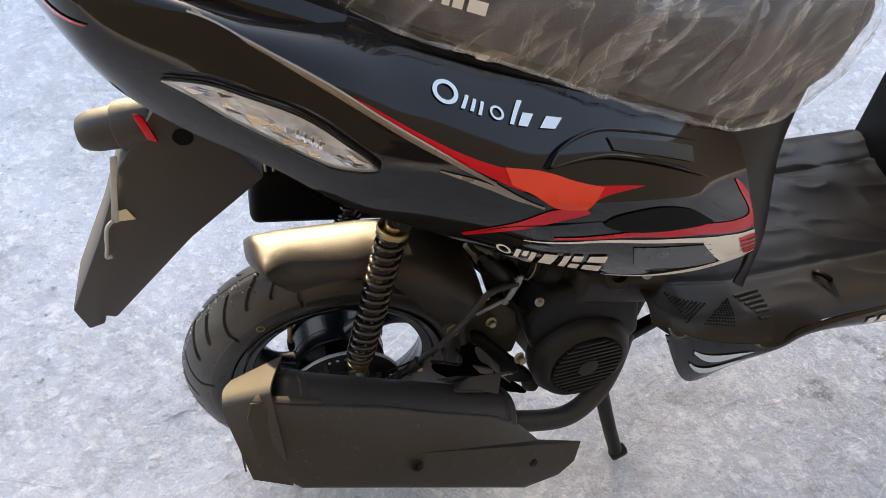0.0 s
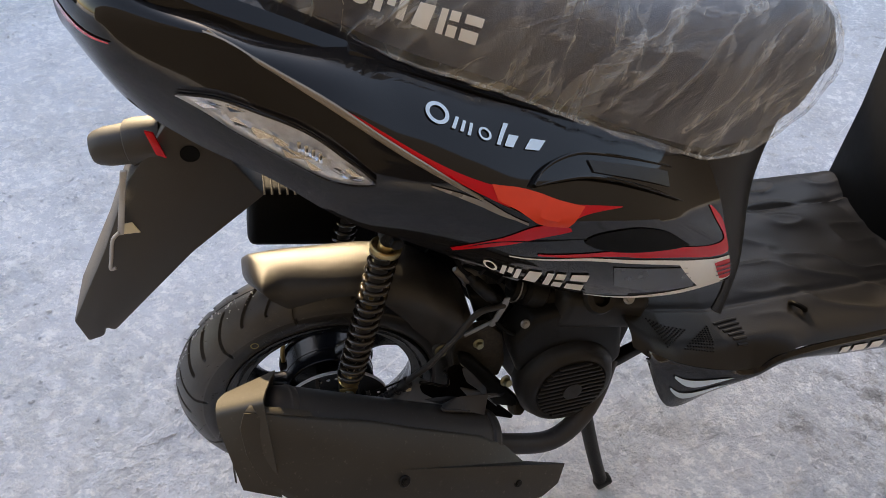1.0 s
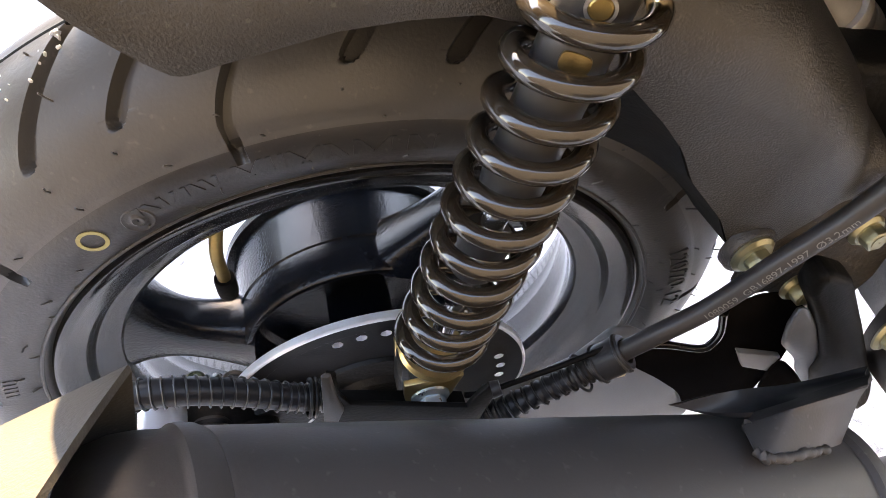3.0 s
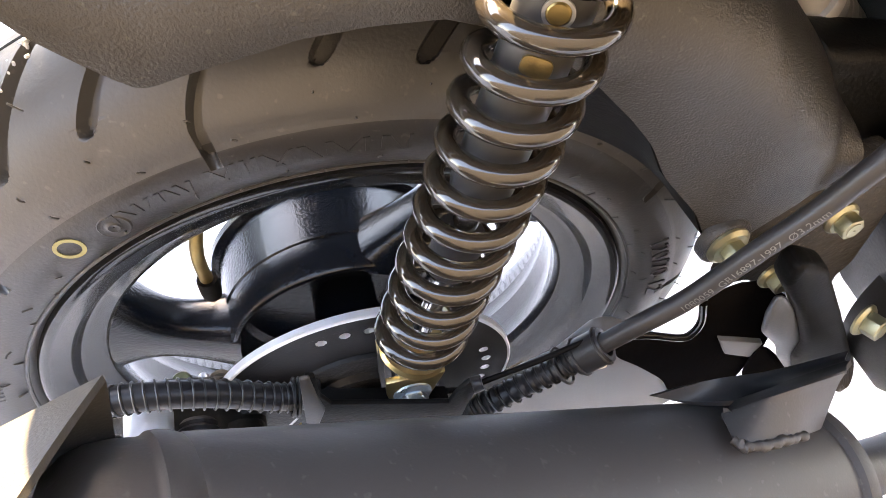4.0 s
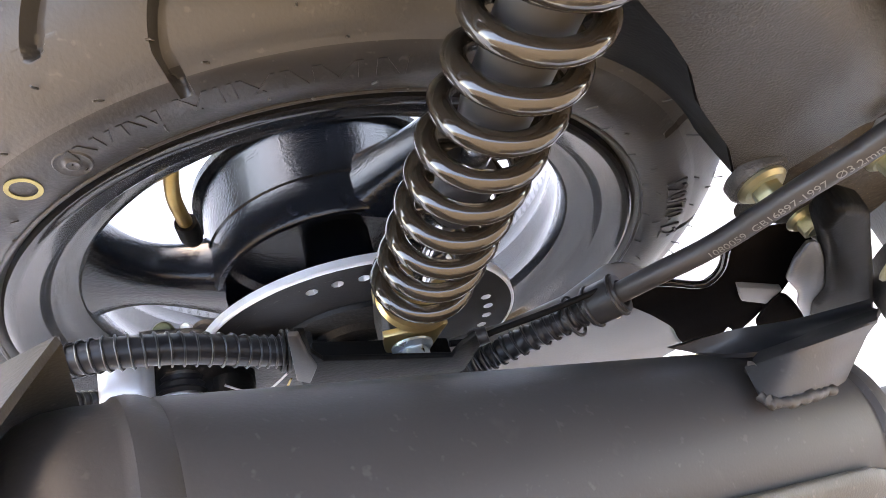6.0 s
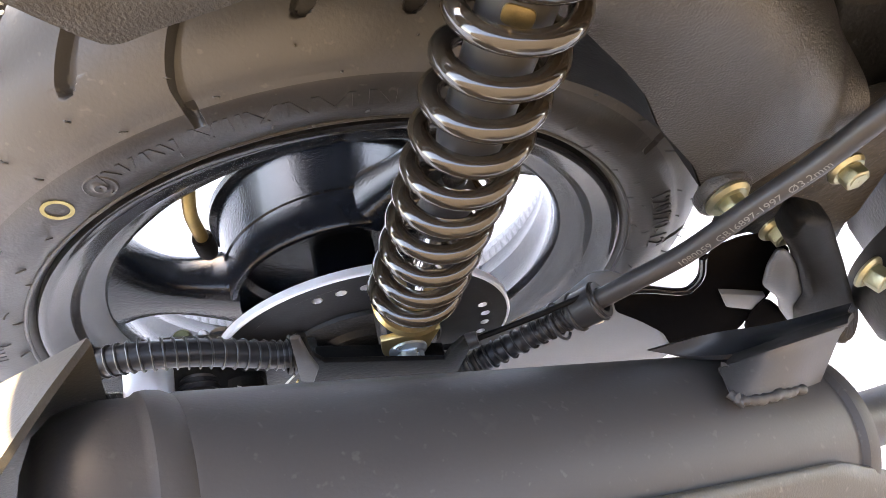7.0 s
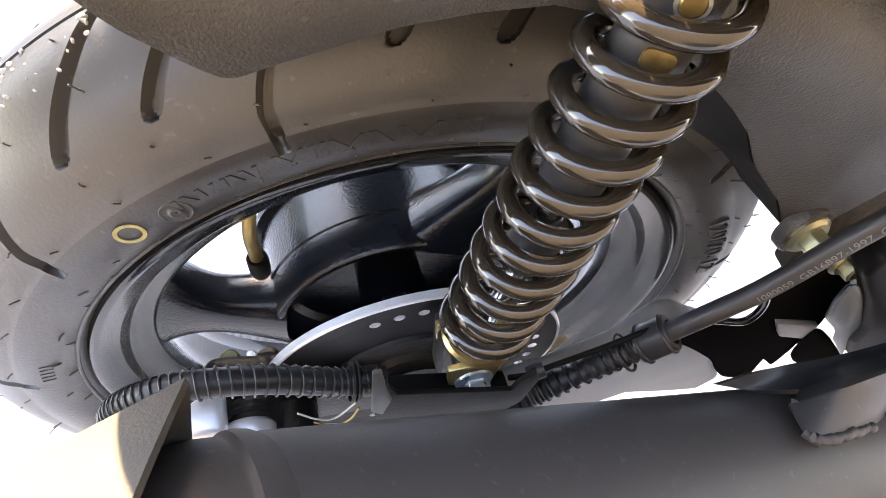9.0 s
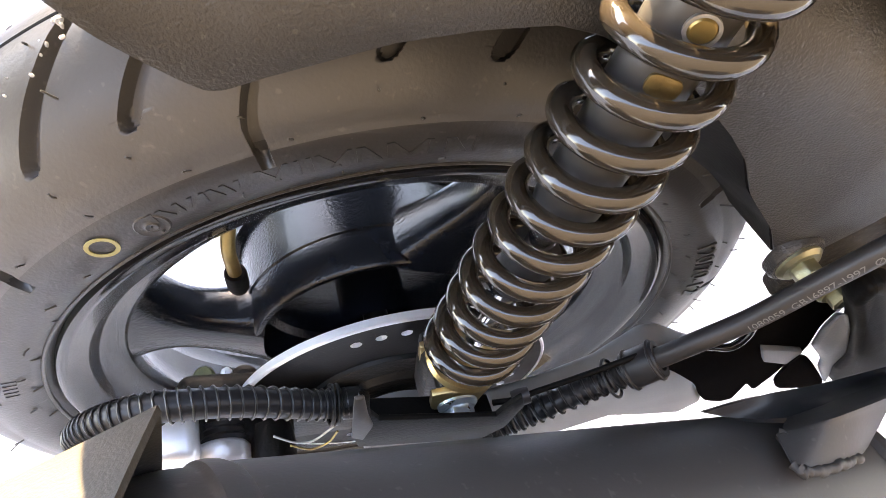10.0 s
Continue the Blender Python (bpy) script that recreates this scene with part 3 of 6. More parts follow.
def sidewall_bar(r, deg, dr, ddeg, lift, slant=0.0):
    """A raised bar of moulded lettering on the near sidewall."""
    bm = bmesh.new()
    def y_at(rad):
        for (r0, y0), (r1, y1) in zip(TYRE, TYRE[1:]):
            if r0 <= rad <= r1:
                return y0 + (y1 - y0) * (rad - r0) / (r1 - r0)
        return -0.063
    low, top = [], []
    for sr, sd in ((-1, -1), (1, -1), (1, 1), (-1, 1)):
        rad, ang = r + sr * dr / 2, deg + sd * ddeg / 2 + sr * slant
        low.append(bm.verts.new(wheel_point(rad, ang, y_at(rad) + 0.001)))
        top.append(bm.verts.new(wheel_point(rad, ang, y_at(rad) - lift)))
    bm.faces.new(top)
    for i in range(4):
        j = (i + 1) % 4
        bm.faces.new((low[i], low[j], top[j], top[i]))
    return bm


# moulded maker's marking, as plain raised bars
marking = bmesh.new()
ang = 103.0
for k, (wdt, lean) in enumerate([(0.7, 0.8), (0.7, -0.8), (0.6, 0), (0.6, 0), (0.6, 1.0), (0.6, -1.0), (0.6, 0), (0.6, 0.9), (0.6, 0), (0.6, 1.0), (0.6, -1.0), (0.6, 0), (0.6, 0), (0.6, 0.8), (0.6, 0)]):
    merge(marking, sidewall_bar(0.1868, ang, 0.0075, wdt * 0.8, 0.0004, lean))
    ang -= 1.9 if k % 2 else 1.35
for a0 in (116.5, 114.8, 113.2, 111.9, 110.2, 108.8, 107.5, 106.4):
    merge(marking, sidewall_bar(0.1868, a0, 0.0055, 0.55, 0.0005, 0.5 * math.sin(a0)))
for a0 in (161, 162.2, 163.4, 164.6, 165.8):
    merge(marking, sidewall_bar(0.184, a0, 0.006, 0.5, 0.0005, 0.2))
tagged(part("sidewall_marking", marking, M_WALL, tyre, "raised moulded bars on the sidewall"), kind="stuff")
# fine rings where the sidewall meets tread and rim
part("rim_guard", torus(AXLE + Vector((0, -0.0583, 0)), (0, 1, 0), 0.1706, 0.0011, 160, 8), M_WALL, tyre)


def tyre_text():
    cu = bpy.data.curves.new("size", "FONT")
    cu.body, cu.size, cu.extrude, cu.align_x, cu.align_y = "120/70-12", 0.0155, 0.0006, "CENTER", "CENTER"
    ob = bpy.data.objects.new("size", cu)
    me = bpy.data.meshes.new_from_object(ob)
    bm = bmesh.new()
    bm.from_mesh(me)
    bpy.data.objects.remove(ob)
    bpy.data.meshes.remove(me)
    for v in bm.verts:
        deg = 14 - math.degrees(v.co.x / 0.188)
        rad = 0.188 + v.co.y
        lift = v.co.z
        v.co = wheel_point(rad, deg, -0.0634 - lift)
    return bm


part("size_marking", tyre_text(), M_WALL, tyre, "raised tyre size 120/70-12")

# yellow balance ring, mould plug, rubber hairs, snow caught in the tread
def on_wall(deg, r, y=-0.0634):
    return wheel_point(r, deg, y)


ring_c = on_wall(123.8, 0.1865, -0.0634)
part("balance_mark", lathe([(0.0044, 0.0), (0.0060, 0.0), (0.0060, 0.0003), (0.0044, 0.0003)], ring_c, (0, -1, 0), 32), M_YELLOWMARK, tyre, "yellow painted ring")
plug_c = on_wall(117.4, 0.1838, -0.063)
part("mould_plug", lathe([(0.0004, 0.0006), (0.0022, 0.0011), (0.003, 0.0003), (0.0045, 0.0), (0.006, 0.0006), (0.0066, 0.0), (0.0004, -0.0004)], plug_c, (0, -1, 0), 24), M_WALL, tyre)


def hairs():
    bm = bmesh.new()
    rnd = random.Random(2)
    spots = []
    for k in range(33):
        base = 136.5 - k * 360 / 33
        spots += [(base - 2.5, 0.2095, -0.0565), (base - 5.5, 0.199, -0.0612), (base + 1.5, 0.228, -0.0385), (base + 4, 0.2355, -0.018)]
        spots += [(base + 3.2, 0.178, -0.0622), (base - 3.0, 0.172, -0.0598), (base + 0.4, 0.2358, -0.004)]
    for deg, r, y in spots:
        p = wheel_point(r, deg + rnd.uniform(-1.5, 1.5), y)
        out = (p - Vector((0, 0, AXLE.z)) - Vector((0, p.y * (1.0 if abs(y) < 0.04 else -6.0), 0)))
        out = Vector((p.x, -0.12 if abs(y) > 0.05 else y * 2, p.z - AXLE.z)).normalized()
        bend = Vector((rnd.uniform(-1, 1), rnd.uniform(-1, 1), rnd.uniform(-1, 1))) * 0.0016
        ln = rnd.uniform(0.002, 0.0042)
        merge(bm, tube([p - out * 0.0005, p + out * ln * 0.5 + bend * 0.3, p + out * ln + bend], 0.00042, 5))
    return bm


tagged(part("rubber_hairs", hairs(), M_RUBBER, tyre, "thin moulding hairs", 30), kind="stuff")

def tread_snow():
    """Grains of snow packed along the middle of the tread."""
    bm = bmesh.new()
    rnd = random.Random(21)
    for _ in range(210):
        deg = rnd.uniform(112, 178)
        far = rnd.random() ** 3
        clump = noise.noise(Vector((deg * 0.35, 2.0, 0.0)))
        if clump < 0.02 and rnd.random() < 0.75:
            continue
        y = -0.0125 - 0.006 * rnd.random() - 0.02 * far * far
        r = 0.2362 - max(0.0, (abs(y) - 0.012)) * 0.12
        s = rnd.uniform(0.0005, 0.0017) * (1 - 0.6 * far)
        m = Matrix.Translation(wheel_point(r, deg, y)) @ Euler((rnd.random() * 6, rnd.random() * 6, 0)).to_matrix().to_4x4() @ Matrix.Diagonal((s * 1.5, s, s * 0.8, 1))
        bmesh.ops.create_icosphere(bm, subdivisions=1, radius=1, matrix=m)
    return bm


tagged(part("tread_snow", tread_snow(), M_SNOW, tyre, "white snow packed along the tread", 30), kind="stuff")
# no groove is cut; a near-black ring paints its shade on the crown
part("tread_groove", torus(AXLE + Vector((0, -0.0115, 0)), (0, 1, 0), 0.2358, 0.0012, 220, 8), M_VOID, tyre, "near-black ring for the shade of the tread groove")

# rim: stepped barrel and rounded flanges
RIM = [(0.1664, -0.0545), (0.1655, -0.0572), (0.1630, -0.0580), (0.1605, -0.0565), (0.1530, -0.0532), (0.1515, -0.0520),
       (0.1500, -0.0500), (0.1488, -0.0460), (0.1466, -0.0440), (0.1440, -0.0432), (0.1375, -0.0408), (0.1352, -0.0396), (0.1338, -0.0370),
       (0.1332, -0.0310), (0.1346, -0.0298), (0.1350, -0.0190), (0.1366, -0.0178), (0.1370, -0.0060), (0.1390, -0.0045), (0.1402, 0.0060),
       (0.1440, 0.0080), (0.1462, 0.0180), (0.1500, 0.0205), (0.1530, 0.0270), (0.1605, 0.0335), (0.1630, 0.0350), (0.1655, 0.0342), (0.1664, 0.0315), (0.1700, 0.0250),
       (0.1560, 0.0150), (0.1480, 0.0000), (0.1460, -0.0250), (0.1560, -0.0420), (0.1700, -0.0480)]
rim = part("rim", lathe([(r, y) for r, y in RIM], AXLE, (0, 1, 0), 128), M_RIM, scooter, "gloss black three-spoke alloy rim", 50)


def spoke(center_deg):
    """One cast spoke, narrow in the middle and flaring into hub and barrel, with a rounded section."""
    bm = bmesh.new()
    n, m = 16, 24
    rings = []
    for i in range(n + 1):
        t = i / n
        r = 0.066 + (0.138 - 0.066) * t
        half = 0.0180 + (0.011 if t < 0.45 else 0.023) * abs(2 * t - 0.9) ** 2
        deep = 0.0145 + 0.006 * abs(2 * t - 1) ** 2
        mid = -0.0230 + 0.004 * t
        ring = []
        for k in range(m):
            a = 2 * math.pi * k / m
            c, s = math.cos(a), math.sin(a)
            side = math.copysign(abs(c) ** 0.62, c) * half
            y = mid + math.copysign(abs(s) ** 0.6, s) * deep
            ring.append(bm.verts.new(wheel_point(r, center_deg + math.degrees(side / r) - 18 * (t - 0.5), y)))
        rings.append(ring)
    for p, q in zip(rings, rings[1:]):
        for k in range(m):
            bm.faces.new((p[k], p[(k + 1) % m], q[(k + 1) % m], q[k]))
    return bm


for deg in (171.5, 54, -66):
    part("spoke", spoke(deg), M_CAST, rim)
HUB = [(0.020, -0.040), (0.020, -0.012), (0.062, -0.012), (0.0655, -0.016), (0.0660, -0.0385), (0.0675, -0.0405), (0.0700, -0.0405),
       (0.0715, -0.0385), (0.0720, -0.0180), (0.0730, -0.0172), (0.0735, 0.004), (0.0740, 0.0155), (0.0785, 0.0165), (0.0790, 0.0205),
       (0.074, 0.0225), (0.020, 0.0300)]
part("hub", lathe(HUB, AXLE, (0, 1, 0), 96), M_CAST, rim)
# valve: bent brass stem with a black cap
v_base, v_mid, v_end = Vector((-0.062, -0.026, 0.386)), Vector((-0.068, -0.034, 0.364)), Vector((-0.069, -0.033, 0.338))
stem_path = smooth_path([v_base + Vector((0.004, 0.008, 0.008)), v_base, v_mid, v_end], 6)
valve = part("valve_stem", tube(stem_path, 0.0034, 16), M_BRASS, rim, "bent brass valve stem")
cap_dir = (v_end - v_mid).normalized()
part("valve_cap", lathe([(0.0004, -0.002), (0.0052, -0.002), (0.0056, 0.0), (0.0056, 0.011), (0.0048, 0.0145), (0.0028, 0.0155), (0.0004, 0.0155)], v_end, cap_dir, 20), M_VOID, rim, "black rubber valve cap")


DISC_C = AXLE + Vector((0.0030, 0, -0.0004))


def brake_disc():
    """A drilled ring: each cell of two hole rows carries one hole, then rim and inner rings."""
    bm = bmesh.new()
    rows = [(0.040, 0.060, 0, 0, 0.5), (0.060, 0.0665, 0, 36, 0.2), (0.0665, 0.0765, 1, 36, 0.2), (0.0765, 0.0852, 0, 72, 0.4)]
    y0 = -0.0800
    for r0, r1, holed, count, shift in rows:
        cells = count or 68
        for i in range(cells):
            a0, a1 = 360 * (i + shift) / cells, 360 * (i + 1 + shift) / cells
            am, rm = (a0 + a1) / 2, (r0 + r1) / 2
            edge = [(r0, a0), (r0, am), (r0, a1), (rm, a1), (r1, a1), (r1, am), (r1, a0), (rm, a0)]
            outer = [bm.verts.new(wheel_point(r, a, y0)) for r, a in edge]
            if holed and i % 9 not in (2, 3, 4, 5):
                hr = 0.0030
                inner = []
                for r, a in edge:
                    d = Vector((r - rm, radians(a - am) * rm))
                    d = d.normalized() * hr
                    inner.append(bm.verts.new(wheel_point(rm + d.x, am + math.degrees(d.y / rm), y0)))
                for k in range(8):
                    j = (k + 1) % 8
                    bm.faces.new((outer[k], outer[j], inner[j], inner[k]))
            else:
                bm.faces.new(outer)
    bmesh.ops.remove_doubles(bm, verts=bm.verts, dist=1e-5)
    bmesh.ops.recalc_face_normals(bm, faces=bm.faces)
    got = bmesh.ops.extrude_face_region(bm, geom=list(bm.faces))
    moved = [v for v in got["geom"] if isinstance(v, bmesh.types.BMVert)]
    bmesh.ops.translate(bm, verts=moved, vec=(0, 0.004, 0))
    bm.faces.ensure_lookup_table()
    bm.normal_update()
    for f in bm.faces:
        c = f.calc_center_median() - AXLE
        if abs(f.normal.y) < 0.3 and 0.0668 < math.hypot(c.x, c.z) < 0.0762:
            f.material_index = 1
    bmesh.ops.translate(bm, verts=bm.verts, vec=DISC_C - AXLE)
    return bm


disc = part("brake_disc", brake_disc(), M_DISC, scooter, "dark drilled steel brake disc", 30)
disc.data.materials.append(M_STEELRIM)
part("disc_edge", lathe([(0.0848, -0.0806), (0.0858, -0.0806), (0.0866, -0.0798), (0.0866, -0.0760), (0.0848, -0.0758)], DISC_C, (0, 1, 0), 128), M_STEELRIM, disc, "bright turned disc edge")
part("disc_carrier", lathe([(0.012, -0.086), (0.028, -0.086), (0.031, -0.083), (0.046, -0.0825), (0.047, -0.081), (0.047, -0.0795), (0.012, -0.05)], AXLE, (0, 1, 0), 64), M_DARKMETAL, disc)
part("axle_nut", hex_bolt(AXLE + Vector((0, -0.092, 0)), (0, -1, 0), 0.011, 0.015, 0.010), M_BLUEZINC, scooter, "plated axle nut")
part("axle", tube([AXLE + Vector((0, -0.1, 0)), AXLE + Vector((0, 0.1, 0))], 0.0075, 16), M_DARKMETAL, scooter)

# ---- near-side shock absorber ----
S_LOW, S_TOP = Vector((0.0186, -0.1120, 0.3550)), Vector((0.0807, -0.1041, 0.6320))
S_AX = (S_TOP - S_LOW).normalized()
S_LEN = (S_TOP - S_LOW).length


def shock_at(s):
    return S_LOW + S_AX * s


def coil(s0, s1, pitch, zero, r, wire, segs=30):
    """A right-handed spring; the wire stands on the side of the first square axis at height zero."""
    u, v, w = basis(S_AX)
    pts = []
    n = int((s1 - s0) / pitch * segs)
    for i in range(n + 1):
        s = s0 + (s1 - s0) * i / n
        a = 2 * math.pi * (s - zero) / pitch
        pts.append(shock_at(s) + (u * math.cos(a) + v * math.sin(a)) * r)
    return tube(pts, wire, 12)


damper = part("shock_damper", lathe([(0.0004, 0.116), (0.0085, 0.116), (0.0102, 0.118), (0.0107, 0.122), (0.0107, S_LEN - 0.012), (0.0004, S_LEN - 0.012)], S_LOW, S_AX, 40), M_DAMPER, scooter, "dark cylindrical shock absorber body")
part("coil_spring", coil(0.022, S_LEN - 0.020, 0.0154, 0.0099, 0.0164, 0.0036), M_SPRING, damper, "gloss black coil spring")
part("piston_rod", lathe([(0.0004, 0.02), (0.0048, 0.02), (0.0048, 0.120), (0.0004, 0.120)], S_LOW, S_AX, 28), M_CHROME, damper, "chromed piston rod")
part("bump_stop", lathe([(0.0052, 0.076), (0.0088, 0.076), (0.0098, 0.080), (0.0086, 0.085), (0.0098, 0.090), (0.0090, 0.096), (0.0052, 0.096)], S_LOW, S_AX, 28), M_HOSE, damper)
part("spring_seat", lathe([(0.0004, 0.010), (0.0110, 0.010), (0.0140, 0.013), (0.0160, 0.0165), (0.0150, 0.0185), (0.0004, 0.0185)], S_LOW, S_AX, 40), M_GOLD, damper, "gold spring seat")
part("top_collar", lathe([(0.0004, S_LEN - 0.022), (0.0192, S_LEN - 0.022), (0.0204, S_LEN - 0.018), (0.0204, S_LEN - 0.013), (0.0192, S_LEN - 0.0115), (0.0176, S_LEN - 0.0125), (0.0170, S_LEN - 0.0165), (0.0115, S_LEN - 0.0165), (0.0110, S_LEN - 0.008), (0.0095, S_LEN - 0.006), (0.0004, S_LEN - 0.006)], S_LOW, S_AX, 48), M_GOLD, damper, "gold cupped top spring collar")
# brass insets that show between the coils
ins = Vector((-0.40, -0.90, 0.05))
ins = (ins - S_AX * ins.dot(S_AX)).normalized()
part("brass_inset", lathe([(0.00002, 0), (0.0032, 0), (0.0032, 0.0008), (0.0027, 0.0013), (0.00002, 0.0013)], shock_at(0.190) + ins * 0.0102, ins, 28), M_BRASS, damper, "round brass inset")
part("inset_bezel", lathe([(0.0033, 0), (0.0042, 0), (0.0042, 0.0010), (0.0033, 0.0010)], shock_at(0.190) + ins * 0.0102, ins, 28), M_ALLOY, damper, "thin bright bezel")
iu = S_AX.cross(ins).normalized()
c0 = shock_at(0.174) + ins * 0.0098
oval = [c0 + iu * (0.0044 * math.copysign(abs(math.cos(a)) ** 0.6, math.cos(a))) + S_AX * (0.0031 * math.copysign(abs(math.sin(a)) ** 0.6, math.sin(a))) for a in (2 * math.pi * k / 20 for k in range(20))]
part("brass_window", plate(oval, ins, 0.0013, 0.0003), M_OLDBRASS, damper, "dull brown brass window")
# lower clevis, its bolt, and the bush behind
down = shock_at(0)
side = Vector((0, -1, 0))
for off in (-0.011, 0.011):
    ear = []
    c = down + Vector((0, off, 0))
    for a in range(0, 181, 20):
        ear.append(c + Vector((0.0115 * math.cos(radians(180 + a)), 0, 0.0115 * math.sin(radians(180 + a)) - 0.003)))
    ear += [c + S_AX * 0.009 + Vector((0.0135, 0, 0)), c + S_AX * 0.009 - Vector((0.0135, 0, 0))]
    part("clevis_ear", plate(ear, (0, 1, 0), 0.0032, 0.0006), M_GOLD, damper, "gold plated clevis ear")
part("lower_bolt", hex_bolt(down + Vector((0, -0.0118, -0.003)), side, 0.0068, 0.0088, 0.0075), M_BLUEZINC, damper, "blue zinc hexagon bolt")
part("bush", tube([down + Vector((0, -0.010, -0.003)), down + Vector((0, 0.022, -0.003))], 0.0075, 20), M_DARKMETAL, damper)
part("lower_lug", box(down + Vector((0.004, 0.012, -0.018)), (0.03, 0.02, 0.05), None, 0.005), M_DARKMETAL, damper)
# top eye and bolt
t_eye = S_TOP + S_AX * 0.006
part("top_eye", lathe([(0.006, -0.011), (0.013, -0.011), (0.014, -0.009), (0.014, 0.009), (0.013, 0.011), (0.006, 0.011)], t_eye, (0, 1, 0), 32), M_DARKMETAL, damper)
part("top_bolt", hex_bolt(t_eye + Vector((0.005, -0.0115, 0.000)), side, 0.0085, 0.0125, 0.009), M_DARKMETAL, damper)
part("top_mount", plate([t_eye + Vector(p) for p in ((-0.016, 0.012, -0.004), (0.016, 0.012, -0.008), (0.024, 0.012, 0.05), (-0.012, 0.012, 0.05))], (0, 1, 0), 0.006, 0.001), M_VOID, damper)
part("mount_tab", box(t_eye + Vector((-0.010, -0.004, 0.020)), (0.006, 0.008, 0.012), pose(0, 0, 0, 0, 12, 0), 0.0015), M_GOLD, damper, "gold passivated mount tab")


# far-side shock, seen past the wheel
def far_shock():
    lo, hi = Vector((0.0238, 0.111, 0.355)), Vector((0.0795, 0.0985, 0.608))
    ax = (hi - lo).normalized()
    body = part("shock_damper", tube([lo, hi + ax * 0.02], 0.012, 20), M_DAMPER, scooter, "dark cylindrical shock absorber body")
    u, v, w = basis(ax)
    pts = []
    n = int(14 * 20)
    for i in range(n + 1):
        a = 2 * math.pi * 14 * i / n
        pts.append(lo.lerp(hi, 0.06 + 0.92 * i / n) + (u * math.cos(a) + v * math.sin(a)) * 0.0176)
    part("coil_spring", tube(pts, 0.0031, 8), M_SPRING, body, "gloss black coil spring")


far_shock()

# ---- mudguard over the tyre ----
GUARD = [(-0.1060, 0.0170, 0.5290, 0.5170), (-0.1050, 0.0230, 0.5320, 0.5185), (-0.103, 0.032, 0.5365, 0.5210), (-0.099, 0.046, 0.5430, 0.5270), (-0.095, 0.057, 0.5480, 0.5330), (-0.090, 0.069, 0.5515, 0.5390), (-0.085, 0.079, 0.5535, 0.5425), (-0.080, 0.0855, 0.5545, 0.5430), (-0.075, 0.0872, 0.5550, 0.5375),
         (-0.070, 0.0878, 0.5555, 0.5305), (-0.062, 0.088, 0.5560, 0.5220), (-0.055, 0.0885, 0.5562, 0.5155), (-0.050, 0.089, 0.5565, 0.5120), (-0.046, 0.089, 0.5565, 0.5118), (-0.036, 0.0895, 0.5565, 0.5148), (-0.020, 0.090, 0.5560, 0.5185), (-0.005, 0.091, 0.5557, 0.5225),
         (0.015, 0.092, 0.5555, 0.5245), (0.035, 0.093, 0.5550, 0.5245), (0.048, 0.094, 0.5545, 0.5205), (0.080, 0.100, 0.5520, 0.5020), (0.098, 0.105, 0.5490, 0.4840), (0.108, 0.107, 0.5460, 0.4720),
         (0.118, 0.108, 0.5430, 0.4540), (0.140, 0.110, 0.5300, 0.4280), (0.155, 0.112, 0.5150, 0.4010), (0.170, 0.112, 0.5020, 0.4050), (0.188, 0.112, 0.4850, 0.4240), (0.205, 0.110, 0.4600, 0.4440)]


def guard(u, v):
    """An arched section; its near wall hangs down to the edge line, and its end is rounded in plan."""
    x = GUARD[0][0] + (GUARD[-1][0] - GUARD[0][0]) * (u * u * 0.35 + u * 0.65)
    w, top, edge = interp(GUARD, x)
    half, mid = (w + 0.0115) / 2, (0.0115 - w) / 2
    foot = top - 0.047 * min(1.0, half / 0.04)
    knee = max(foot, edge + 0.0015)
    if v < 0.25:
        q = v / 0.25
        return (x, -w + 0.002 * (1 - q), edge + (knee - edge) * q)
    if v < 0.92:
        a = (v - 0.25) / 0.67 * math.pi
        low = knee if a < math.pi / 2 else foot
        return (x, mid - half * math.cos(a), low + (top - low) * max(0.0, math.sin(a)) ** 0.8)
    q = (v - 0.92) / 0.08
    return (x, mid + half + 0.004 * q, foot - 0.004 * q)


mudguard = part("mudguard", surface(guard, 120, 60, 0.0025), M_GRAIN, scooter, "grained black plastic rear mudguard", 45)


def guard_shade(u, v):
    """A near-black sheet that stands in for shade, from the mudguard's edge down to the tread."""
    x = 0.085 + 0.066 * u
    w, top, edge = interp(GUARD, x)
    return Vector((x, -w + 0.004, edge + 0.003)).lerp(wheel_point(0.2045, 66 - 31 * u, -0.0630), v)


part("guard_shade", surface(guard_shade, 30, 4, 0.002), M_VOID, mudguard, "near-black sheet for the shade inside the mudguard")
B1 = Vector((0.158, -0.113, 0.410))
part("mount_boss", lathe([(0.0004, -0.004), (0.0125, -0.004), (0.0125, 0.0), (0.0115, 0.0015), (0.0004, 0.0015)], B1, (0.1, -1, 0.1), 32), M_GRAIN, mudguard)
part("flange_bolt", hex_bolt(B1 + Vector((0.0001, -0.0015, 0)), (0.1, -1, 0.1), 0.0060, 0.0100, 0.0065), M_ZINC, mudguard, "yellow zinc flange bolt")

# ---- silencer: a drum that climbs to the rear ----
M_O = Vector((0.05, -0.1943, 0.3512))
M_D = Vector((1, 0.0189, -0.5114)).normalized()
M_U = Vector((0.5114, 0, 1)).normalized()
M_W = M_D.cross(M_U).normalized()       # towards -y
if M_W.y > 0:
    M_W = -M_W
M_R = 0.0482


def muf(s, out=0.0, up=0.0):
    return M_O + M_D * s + M_W * out + M_U * up


